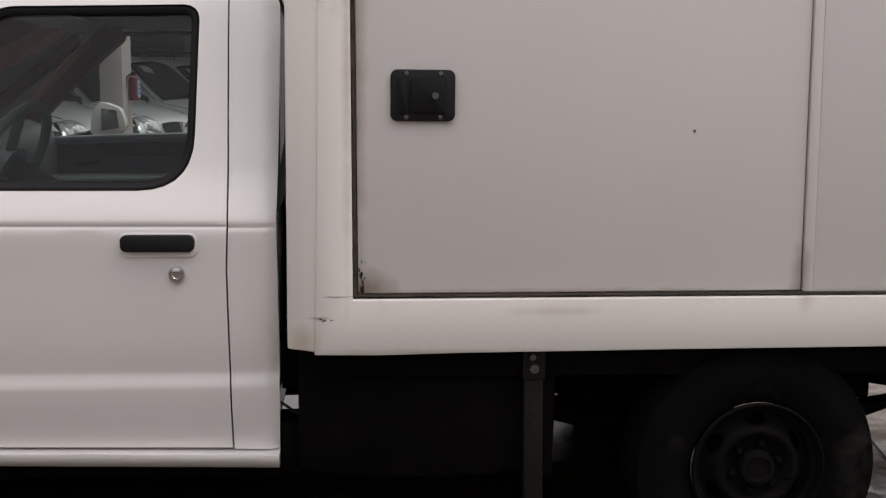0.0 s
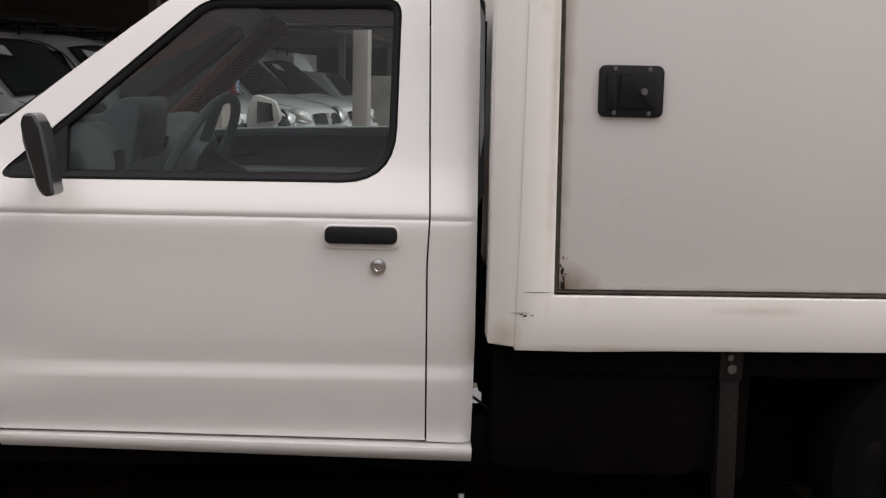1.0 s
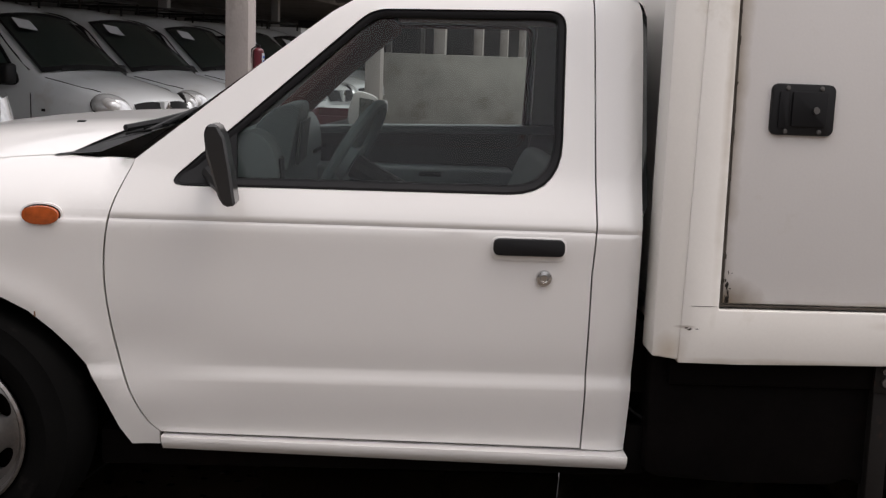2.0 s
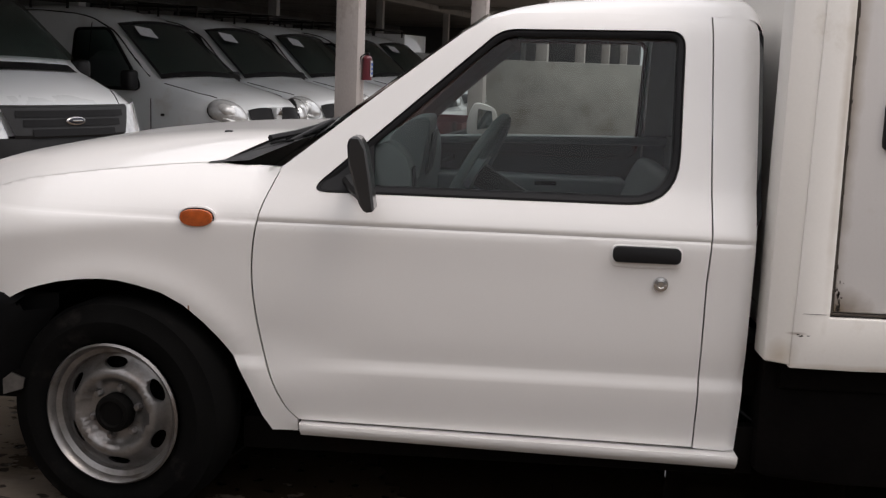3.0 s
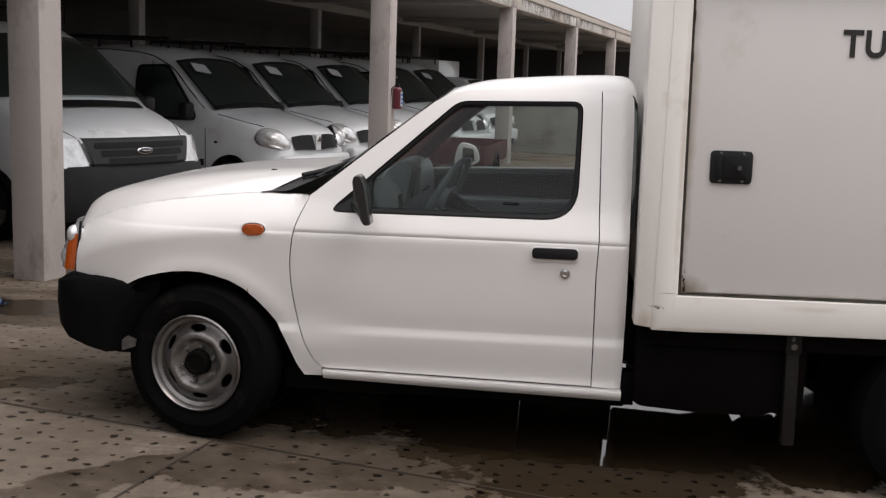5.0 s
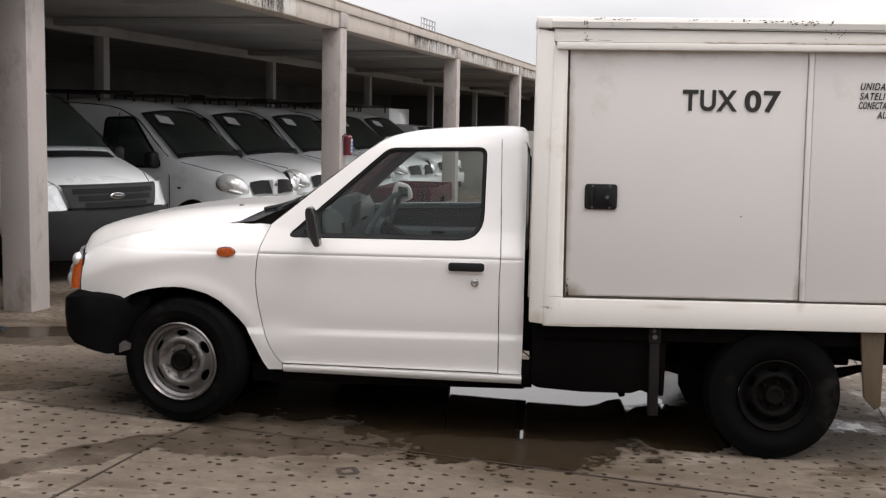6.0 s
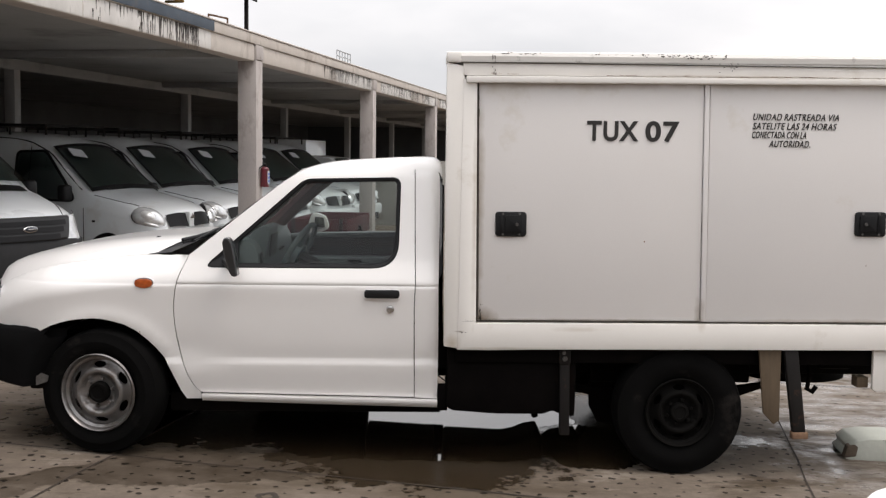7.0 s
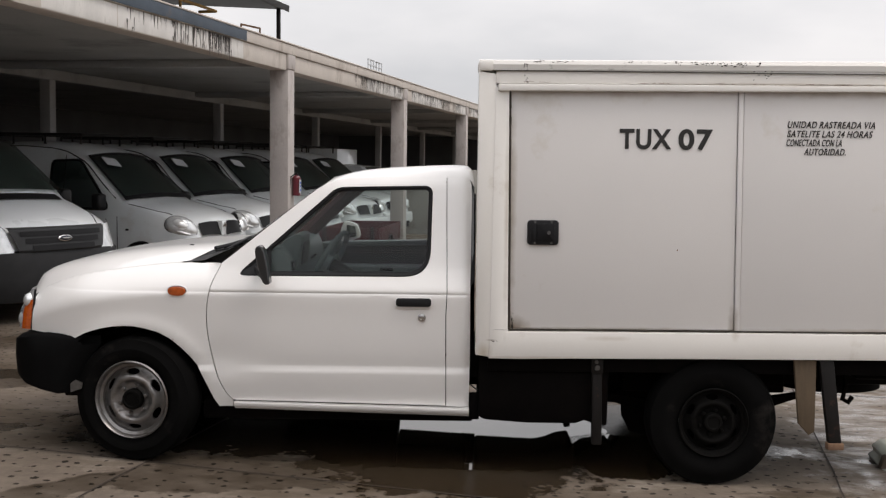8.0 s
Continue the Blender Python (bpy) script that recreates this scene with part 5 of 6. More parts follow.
def van_body(name, length, half, sections, material, parent):
    """A closed van shell from stations along its length. Each: x back from the nose, bottom, waist, top, top half-width share."""
    rows = []
    for x, z0, zw, zt, kw, kt in sections:
        w, t = half * kw, half * kt
        prof = [(w * 0.93, z0), (w, z0 + 0.12), (w * 1.0, (z0 + zw) / 2), (w * 0.995, zw), (w * 0.97, zw + (zt - zw) * 0.15), (t + (w - t) * 0.35, zw + (zt - zw) * 0.62), (t, zt - 0.07 * min(1, (zt - zw) / 0.3)), (t * 0.86, zt - 0.015), (t * 0.5, zt + 0.012), (0, zt + 0.02)]
        ring = [(-x, -y, z) for y, z in prof] + [(-x, y, z) for y, z in prof[-2::-1]]
        rows.append(ring)
    bm = grid_bm(rows)
    bm.verts.ensure_lookup_table()
    k = len(rows[0])
    bm.faces.new([bm.verts[i] for i in range(k)])
    bm.faces.new([bm.verts[len(bm.verts) - k + i] for i in range(k)][::-1])
    return part(name, bm, material, parent, angle=42)


def quad_patch(corners, n=6, m=4, bulge=0.0, out=(0, 0, 1)):
    a, b, c, d = [Vector(p) for p in corners]
    rows = []
    for i in range(n + 1):
        u = i / n
        rows.append([a.lerp(b, u).lerp(d.lerp(c, u), j / m) + Vector(out) * bulge * (1 - (2 * u - 1) ** 2) for j in range(m + 1)])
    return grid_bm(rows)


def quad_rim(corners, width, bulge, out, n=10):
    """A flat band round a window, following its bowed edges."""
    a, b, c, d = [Vector(p) for p in corners]
    def at(u, v):
        return a.lerp(b, u).lerp(d.lerp(c, u), v) + Vector(out) * bulge * (1 - (2 * u - 1) ** 2)
    ring = [(i / n, 0.0) for i in range(n)] + [(1.0, i / n) for i in range(n)] + [(1 - i / n, 1.0) for i in range(n)] + [(0.0, 1 - i / n) for i in range(n)]
    wu, wv = width / (b - a).length, width / (d - a).length
    inner = [(wu + u * (1 - 2 * wu), wv + v * (1 - 2 * wv)) for u, v in ring]
    return grid_bm([[at(*p) for p in ring], [at(*p) for p in inner]], close=True)


def simple_wheel(parent, x, y, r, w=0.19):
    t = part("wheel", lathe_bm([(r * 0.62, 0.03), (r * 0.9, 0), (r, 0.04), (r, w), (0, w)], (x, y, r), 32), RUBBER, parent, "black tyre")
    part("rim", lathe_bm([(r * 0.62, 0.02), (r * 0.58, 0.05), (r * 0.3, 0.03), (0, 0.03)], (x, y, r), 28), STEEL_RIM, t)


def ellipsoid_bm(c, r, yaw=0.0, pitch=0.0, u=24, v=14):
    bm = bmesh.new()
    bmesh.ops.create_uvsphere(bm, u_segments=u, v_segments=v, radius=1.0, matrix=Matrix.Translation(c) @ Euler((0, radians(pitch), radians(yaw))).to_matrix().to_4x4() @ Matrix.Diagonal((*r, 1)))
    return bm


KANGOO_WINDOW = [(-1.27, 1.03, 0.05), (-1.84, 1.60, 0.20), (-2.34, 1.585, 0.07), (-2.34, 1.03, 0.07)]


def small_van():
    van = thing("van", "white small panel van with roof rack, parked nose out", "van", group="parked vans")
    body = van_body("body", 4.0, 0.83, [
        (0.00, 0.30, 0.60, 0.74, 0.66, 0.58), (0.03, 0.27, 0.66, 0.83, 0.78, 0.68), (0.10, 0.24, 0.74, 0.915, 0.88, 0.76), (0.22, 0.22, 0.80, 0.965, 0.95, 0.82), (0.45, 0.20, 0.86, 1.02, 0.985, 0.86),
        (0.80, 0.20, 0.91, 1.085, 1.0, 0.87), (1.04, 0.20, 0.94, 1.125, 1.0, 0.87), (1.15, 0.20, 0.95, 1.195, 1.0, 0.86), (1.44, 0.20, 0.97, 1.40, 1.0, 0.83), (1.70, 0.20, 0.98, 1.575, 1.0, 0.80),
        (1.82, 0.20, 0.985, 1.645, 1.0, 0.785), (1.98, 0.20, 0.99, 1.705, 1.0, 0.77), (2.16, 0.20, 0.99, 1.765, 1.0, 0.76), (2.45, 0.20, 0.99, 1.805, 1.0, 0.76), (3.0, 0.20, 0.99, 1.83, 1.0, 0.76), (3.75, 0.20, 0.99, 1.815, 1.0, 0.76), (3.95, 0.22, 0.99, 1.77, 0.98, 0.74), (4.0, 0.26, 0.99, 1.70, 0.96, 0.72)], VAN_PAINT, van)
    part("windscreen", quad_patch([(-1.085, -0.70, 1.150), (-1.085, 0.70, 1.150), (-1.80, 0.585, 1.650), (-1.80, -0.585, 1.650)], 10, 5, 0.05, (0.62, 0, 0.75)), VAN_GLASS, van, "dark windscreen")
    part("windscreen_gasket", quad_rim([(-1.070, -0.725, 1.136), (-1.070, 0.725, 1.136), (-1.82, 0.61, 1.662), (-1.82, -0.61, 1.662)], 0.045, 0.056, (0.62, 0, 0.75)), SEAL, van, "black windscreen gasket")
    part("windscreen_rubber", quad_patch([(-1.045, -0.74, 1.122), (-1.045, 0.74, 1.122), (-1.10, 0.73, 1.165), (-1.10, -0.73, 1.165)], 10, 1, 0.062, (0.75, 0, 0.6)), SEAL, van)
    part("paper_notice", quad_patch([(-1.60, -0.50, 1.508), (-1.56, -0.24, 1.482), (-1.70, -0.22, 1.580), (-1.74, -0.46, 1.605)], 3, 2, 0.0, (1, 0, 0)), PAPER, van, "white paper notice in the windscreen").location = (0.035, 0, 0.045)
    for s in (-1, 1):
        wy = lambda x, z: s * (0.832 - 0.185 * (z - 1.03) + 0.012)
        pane = bmesh.new()
        pane.faces.new([pane.verts.new((x, wy(x, z), z)) for x, z in fillet_poly(KANGOO_WINDOW)])
        part("door_window", pane, VAN_GLASS, van, "dark door window")
        part("window_gasket", ring_bm(inset_corners(KANGOO_WINDOW, -0.022), 0.03, wy, 0.02, -s), SEAL, van, "black window gasket")
        lamp = part("headlamp", ellipsoid_bm((-0.185, s * 0.655, 0.850), (0.228, 0.138, 0.118), -s * 40, 14), LAMP_GLASS, van, "large clear oval headlamp")
        part("lamp_bezel", ellipsoid_bm((-0.194, s * 0.647, 0.845), (0.230, 0.134, 0.122), -s * 40, 14), SEAL, lamp, "black lamp edge")
        part("reflector_bowl", ellipsoid_bm((-0.170, s * 0.688, 0.885), (0.125, 0.130, 0.058), -s * 40, 14), LAMP_BOWL, lamp, "bright reflector bowl")
        part("reflector_bowl", ellipsoid_bm((-0.120, s * 0.695, 0.795), (0.105, 0.090, 0.026), -s * 40, 14), LAMP_BOWL, lamp)
        part("amber_bulb", ellipsoid_bm((-0.335, s * 0.760, 0.855), (0.035, 0.03, 0.028), -s * 40, 14), ORANGE, lamp, "amber corner bulb")
        part("grille", quad_patch([(0.046, s * 0.060, 0.735), (0.022, s * 0.46, 0.748), (-0.050, s * 0.47, 0.890), (-0.020, s * 0.060, 0.900)], 6, 3, 0.030, (0.8, 0, 0.5)), SEAL, van, "black grille slot")
        part("bonnet_seam", seam_on(body, [(-0.36, s * 0.62), (-0.55, s * 0.675), (-0.80, s * 0.70), (-1.06, s * 0.715)], 0.006), VAN_GREY, van)
        m = part("mirror", box_bm(-1.42, -1.27, min(s * 0.85, s * 1.02), max(s * 0.85, s * 1.02), 1.02, 1.20, 0.04, 3), BLACK, van, "black door mirror")
        part("side_repeater", box_bm(-0.98, -0.93, min(s * 0.825, s * 0.84), max(s * 0.825, s * 0.84), 0.80, 0.83, 0.005), VAN_GREY, van)
        part("door_seam", tube_bm([(-1.12, s * 0.834, 0.35), (-1.12, s * 0.838, 0.95)], 0.005, 5), VAN_GREY, van)
        part("door_seam", tube_bm([(-2.10, s * 0.834, 0.35), (-2.10, s * 0.838, 0.98), (-2.10, s * 0.72, 1.66)], 0.005, 5), VAN_GREY, van)
        part("side_moulding", box_bm(-3.3, -1.15, min(s * 0.82, s * 0.845), max(s * 0.82, s * 0.845), 0.48, 0.58, 0.008), VAN_GREY, van)
        for x in (-0.72, -3.32):
            arch_rows = [[(x + r * math.cos(radians(a)), s * (0.836 - 0.004 * (r > 0.32)), 0.30 + r * math.sin(radians(a))) for r in (0.0, 0.2, 0.36)] for a in range(0, 181, 12)]
            part("wheel_arch", grid_bm(arch_rows), SEAL, van)
            simple_wheel(van, x, -0.855 if s < 0 else 0.665, 0.30)
    part("badge_plinth", box_bm(-0.08, 0.045, -0.055, 0.055, 0.735, 0.91, 0.012), VAN_PAINT, van)
    part("badge", poly_bm([(0, 0.075), (0.048, 0), (0, -0.075), (-0.048, 0)], -0.008, 0.008, 0.003), CHROME, van, "chrome diamond-shaped badge").matrix_local = Matrix.Translation((0.056, 0, 0.775)) @ Matrix.Rotation(radians(90), 4, "Z")
    part("front_bumper", box_bm(-0.22, 0.075, -0.70, 0.70, 0.40, 0.685, 0.06, 3), VAN_PAINT, van)
    part("bumper_intake", box_bm(0.0, 0.085, -0.5, 0.5, 0.30, 0.47, 0.03), VAN_GREY, van, "dark lower intake")
    part("cowl_wiper", tube_bm([(-1.03, -0.45, 1.15), (-1.04, 0.1, 1.165), (-1.06, 0.55, 1.15)], 0.014, 6), BLACK, van)
    for s in (-1, 1):
        part("roof_gutter", seam_on(body, [(-3.8, s * 0.60), (-2.3, s * 0.61), (-1.85, s * 0.645), (-1.12, s * 0.755)], 0.009), VAN_GREY, van, "dark roof gutter")
    rack = part("roof_rack", tube_bm([(-1.95, -0.60, 1.93), (-3.8, -0.60, 1.95)], 0.02, 6), DARK_STEEL, van, "black steel roof rack")
    part("rack_rail", tube_bm([(-1.95, 0.60, 1.93), (-3.8, 0.60, 1.95)], 0.02, 6), DARK_STEEL, rack)
    for x in (-1.95, -2.6, -3.2, -3.8):
        part("rack_bar", tube_bm([(x, -0.60, 1.80), (x, -0.60, 1.93), (x, 0.60, 1.93), (x, 0.60, 1.80)], 0.018, 6), DARK_STEEL, rack)
    return van


def large_van():
    van = thing("large_van", "white large panel van with dark grey bumper and grille", "van", group="parked vans")
    big = van_body("body", 4.9, 0.97, [
        (0.00, 0.34, 0.66, 0.88, 0.50, 0.45), (0.03, 0.30, 0.78, 1.02, 0.70, 0.63), (0.10, 0.26, 0.86, 1.095, 0.84, 0.75), (0.22, 0.24, 0.92, 1.16, 0.94, 0.82), (0.38, 0.24, 0.97, 1.23, 0.985, 0.85), (0.60, 0.24, 1.02, 1.315, 1.0, 0.86), (0.86, 0.24, 1.06, 1.40, 1.0, 0.86),
        (1.00, 0.24, 1.08, 1.53, 1.0, 0.85), (1.25, 0.24, 1.10, 1.78, 1.0, 0.83), (1.50, 0.24, 1.12, 2.00, 1.0, 0.815), (1.70, 0.24, 1.13, 2.13, 1.0, 0.81), (2.0, 0.24, 1.13, 2.21, 1.0, 0.81), (3.0, 0.24, 1.13, 2.26, 1.0, 0.81), (4.8, 0.24, 1.13, 2.26, 1.0, 0.81), (4.9, 0.28, 1.13, 2.2, 0.98, 0.8)], VAN_CLEAN, van)
    part("windscreen", quad_patch([(-0.90, -0.84, 1.445), (-0.90, 0.84, 1.445), (-1.66, 0.75, 2.13), (-1.66, -0.75, 2.13)], 10, 5, 0.06, (0.75, 0, 0.6)), VAN_GLASS, van, "dark windscreen")
    part("cowl", quad_patch([(-0.64, -0.62, 1.338), (-0.64, 0.62, 1.338), (-0.82, 0.67, 1.400), (-0.82, -0.67, 1.400)], 10, 3, 0.035, (0.5, 0, 0.7)), BLACK, van, "black scuttle panel")
    def nose_x(u):
        return 0.10 - 0.30 * abs(u) ** 3.2
    us = [i / 12 - 1 for i in range(25)]
    part("bumper", grid_bm([[(nose_x(u) + dx, 0.965 * u, z) for u in us] for z, dx in ((0.24, -0.12), (0.26, -0.02), (0.36, 0.03), (0.50, 0.035), (0.62, 0.03), (0.74, 0.02), (0.80, 0.0), (0.82, -0.06))]), VAN_GREY, van, "dark grey front bumper")
    part("grille_frame", grid_bm([[(nose_x(u * w / 0.965) + dx, w * u, z) for u in us] for z, dx, w in ((0.79, -0.01, 0.53), (0.83, 0.015, 0.545), (0.95, -0.005, 0.585), (1.06, -0.035, 0.62), (1.085, -0.07, 0.625))]), VAN_GRILLE, van, "dark grey grille")
    for z, w in ((0.850, 0.40), (0.930, 0.47), (1.010, 0.52)):
        dx = 0.031 - (z - 0.83) * 0.20
        part("grille_slot", grid_bm([[(nose_x(u * w / 0.965) + dx - k * 0.012, w * u, z - 0.029 + 0.058 * k) for u in us] for k in (0, 1)]), SEAL, van, "black grille slot")
    bd = ellipsoid_bm((0.105, 0, 0.945), (0.02, 0.095, 0.042), 0, -10)
    b = part("badge", bd, CHROME, van, "oval badge with chrome rim")
    part("badge_face", ellipsoid_bm((0.113, 0, 0.946), (0.016, 0.080, 0.030), 0, -10), BADGE_BLUE, b)
    part("badge_mark", box_bm(0.126, 0.131, -0.048, 0.048, 0.938, 0.952, 0.001), CHROME, b, "pale bar across the badge")
    for s in (-1, 1):
        part("headlamp", quad_patch([(0.035, s * 0.56, 0.775), (-0.21, s * 0.962, 0.80), (-0.33, s * 0.95, 1.12), (-0.055, s * 0.635, 1.065)], 6, 5, 0.045, (0.8, s * 0.6, 0)), LAMP_GLASS, van, "tall clear headlamp")
        part("door_window", quad_patch([(-1.15, s * 0.962, 1.18), (-2.1, s * 0.975, 1.18), (-2.1, s * 0.85, 1.92), (-1.62, s * 0.86, 1.92)], 6, 5, 0.012, (0, s, 0)), VAN_GLASS, van, "dark door window")
        part("mirror", box_bm(-1.18, -1.04, min(s * 0.98, s * 1.13), max(s * 0.98, s * 1.13), 1.26, 1.46, 0.05, 3), BLACK, van, "black door mirror")
        part("bonnet_seam", seam_on(big, [(-0.07, s * 0.60), (-0.4, s * 0.77), (-0.85, s * 0.81)], 0.006), VAN_GREY, van)
        for x in (-0.85, -3.9):
            arch_rows = [[(x + r * math.cos(radians(a)), s * (0.978 - 0.004 * (r > 0.3)), 0.33 + r * math.sin(radians(a))) for r in (0.0, 0.22, 0.42)] for a in range(0, 181, 12)]
            part("wheel_arch", grid_bm(arch_rows), SEAL, van)
            simple_wheel(van, x, -0.998 if s < 0 else 0.80, 0.33)
    rack = part("roof_rack", tube_bm([(-2.0, -0.7, 2.42), (-4.6, -0.7, 2.42)], 0.022, 6), DARK_STEEL, van, "black steel roof rack")
    for x in (-2.0, -2.9, -3.8, -4.6):
        part("rack_bar", tube_bm([(x, -0.7, 2.24), (x, -0.7, 2.42), (x, 0.7, 2.42), (x, 0.7, 2.24)], 0.02, 6), DARK_STEEL, rack)
    return van


def reshape(ob, table):
    """Stretch the heights of a thing's meshes by a table of (height, new height)."""
    for o in ob.children_recursive:
        if o.name.split(".")[0] in ("wheel", "rim") or o.matrix_local.translation.length > 0.3:
            continue
        for v in o.data.vertices:
            v.co.z = lerp_table(table, v.co.z)


def parked(s, out, dyaw=0.0):
    return Matrix.Translation(row_place(s, out, YARD_Z)) @ Matrix.Rotation(radians(ROW_YAW + dyaw), 4, "Z")


kangoo = small_van()
reshape(kangoo, [(0, 0), (0.60, 0.53), (0.83, 0.75), (0.95, 0.91), (1.13, 1.14), (1.83, 1.93), (2.0, 2.10)])
kangoo.matrix_world = parked(6.09, -0.36, -11)
for s, o, a in ((8.16, -0.34, -10.5), (10.5, -0.39, -11.5), (13.05, -0.34, -11.0), (15.6, -0.5, -10.0)):
    copy_thing(kangoo, parked(s, o, a))
transit = large_van()
reshape(transit, [(0, 0), (0.80, 0.73), (0.945, 0.865), (1.10, 1.0), (1.40, 1.285), (2.13, 1.885), (2.26, 2.10), (2.5, 2.32)])
transit.matrix_world = parked(2.05, -0.36, -17)

# box lorry and pickup further along the depot
lorry = thing("box_truck", "white box truck parked deep in the depot", "truck", parked(20.75, -1.95))
part("cargo_body", box_bm(-2.9, -1.4, -0.85, 0.85, 0.7, 2.05, 0.02), VAN_PAINT, lorry)
part("cab", poly_bm([(-1.38, 0.4), (0, 0.4), (0.02, 0.9), (-0.25, 1.05), (-0.75, 1.6), (-1.38, 1.65)], -0.85, 0.85, 0.05, 3), VAN_PAINT, lorry)
part("windscreen", quad_patch([(-0.235, -0.72, 1.09), (-0.235, 0.72, 1.09), (-0.70, 0.65, 1.57), (-0.70, -0.65, 1.57)], 6, 4, 0.03, (0.7, 0, 0.7)), VAN_GLASS, lorry)
for x in (-0.6, -2.5):
    for y in (-0.9, 0.7):
        simple_wheel(lorry, x, y, 0.33)

# low red trailer standing beyond the pickup, before the vans
trailer = thing("trailer", "low dark red flatbed trailer with side boards on the yard", "trailer", Matrix.Translation((-1.42, 12.9, YARD_Z)) @ Matrix.Rotation(radians(-6), 4, "Z"))
part("deck", box_bm(-0.46, 0.46, -1.1, 1.1, 0.36, 0.42, 0.012), RED_PAINT, trailer)
for x in (-0.475, 0.435):
    part("side_board", box_bm(x, x + 0.04, -1.1, 1.1, 0.42, 0.66, 0.01), RED_PAINT, trailer)
for y in (-1.14, 1.10):
    part("end_board", box_bm(-0.475, 0.475, y, y + 0.04, 0.38, 0.67, 0.01), RED_PAINT, trailer)
for x in (-0.40, 0.35):
    part("stake", box_bm(x, x + 0.05, -1.165, -1.14, 0.38, 0.69, 0.006), DARK_STEEL, trailer)
for x in (-0.67, 0.50):
    tyre = part("wheel", lathe_bm([(0.16, 0.03), (0.24, 0.0), (0.27, 0.04), (0.27, 0.15), (0.0, 0.15)], (0, 0, 0), 28), RUBBER, trailer, "black tyre")
    tyre.matrix_local = Matrix.Translation((x + 0.17 if x < 0 else x, 0, 0.27)) @ Matrix.Rotation(radians(90), 4, "Z")
part("drawbar", tube_bm([(-0.35, -1.1, 0.42), (0.0, -1.9, 0.42), (0.35, -1.1, 0.42)], 0.03, 8), RED_PAINT, trailer)

# fire extinguisher with its sign, on the second pillar
ext = thing("fire_extinguisher", "red fire extinguisher with blue and white label on the pillar", "fire extinguisher", building_m @ Matrix.Translation((0.14, BAY + 0.06, 0.235)) @ Matrix.Diagonal((0.70, 0.70, 0.70, 1)))
ebm = bmesh.new()
bmesh.ops.create_cone(ebm, cap_ends=True, segments=20, radius1=0.085, radius2=0.085, depth=0.36, matrix=Matrix.Translation((0.09, -0.02, 1.42)))
part("cylinder", ebm, FIRE_RED, ext)
part("shoulder", ellipsoid_bm((0.09, -0.02, 1.60), (0.085, 0.085, 0.06)), FIRE_RED, ext)
part("valve", box_bm(0.06, 0.13, -0.04, 0.0, 1.65, 1.71, 0.01), BLACK, ext)
part("hose", tube_bm([(0.07, -0.05, 1.69), (0.0, -0.13, 1.62), (-0.01, -0.14, 1.40)], 0.013), BLACK, ext, "black rubber hose")
lab = part("label", quad_patch([(0.172, -0.085, 1.30), (0.172, 0.05, 1.30), (0.172, 0.05, 1.57), (0.172, -0.085, 1.57)], 6, 2, 0.012, (1, 0, 0)), PAPER, ext, "white label with blue print")
for z in (1.335, 1.41, 1.485):
    part("print_bar", quad_patch([(0.176, -0.07, z), (0.176, 0.035, z), (0.176, 0.035, z + 0.045), (0.176, -0.07, z + 0.045)], 6, 1, 0.012, (1, 0, 0)), PRINT_BLUE, lab)

# blue band, canopy and pipework on the roof edge
bands = row_box("blue_band", BLUE, -6.0, 5.40, 0.145, 0.158, BEAM_TOP - 0.155, BEAM_TOP - 0.024, 0.003)
tagged(bands, "faded blue painted band along the roof edge", "trim", kind="structure")
canopy = thing("roof_canopy", "dark sheet canopy on a steel post above the roof edge", "canopy", building_m)
part("sheet", poly_bm([(-3.2, 3.95), (0.10, 3.76), (0.10, 3.80), (-3.2, 3.99)], -6.0, 7.15, 0.004), DARK_STEEL, canopy, "dark corrugated sheet")
part("fascia_board", box_bm(0.102, 0.122, -6.0, 7.15, 3.73, 3.82, 0.004), DARK_STEEL, canopy)
part("post", box_bm(-0.03, 0.02, 7.02, 7.07, BEAM_TOP, 3.79, 0.004), DARK_STEEL, canopy)
part("post", box_bm(-0.03, 0.03, 2.35, 2.41, BEAM_TOP, 3.92, 0.004), DARK_STEEL, canopy)
pipes = thing("pipe_frame", "rusty yellow steel pipe framework on the roof", "pipework", building_m)
for o, z, s0, s1 in ((-0.35, 3.42, 1.2, 6.2), (-0.35, 3.54, -3.0, 5.6), (-0.7, 3.47, -3.0, 6.4), (-0.7, 3.66, -3.0, 5.1)):
    part("pipe", tube_bm([(o, s0, z), (o, s1, z), (o - 0.25, s1 + 0.03, z)], 0.02), YELLOW, pipes, "yellow steel pipe")
for o, s in ((-0.35, 0.4), (-0.7, 1.4), (-0.35, 2.0), (-0.35, 3.3), (-0.7, 3.6), (-0.35, 4.5), (-0.7, 4.7)):
    part("pipe_stand", tube_bm([(o, s, BEAM_TOP), (o, s, 3.72)], 0.018), YELLOW, pipes)
part("brace", tube_bm([(-0.1, 5.85, 3.40), (-0.1, 6.55, 3.43), (-0.1, 6.55, BEAM_TOP)], 0.014), RUST, pipes, "brown bent pipe")
part("brace", tube_bm([(-0.1, 5.85, BEAM_TOP), (-0.1, 5.85, 3.40)], 0.014), RUST, pipes)
grate = thing("roof_bracket", "small white steel lattice on the roof edge", "bracket", building_m)
for z in (BEAM_TOP + 0.01, BEAM_TOP + 0.12, BEAM_TOP + 0.22):
    part("bar", tube_bm([(0.0, 11.9, z), (0.0, 12.9, z)], 0.014), PAPER, grate)
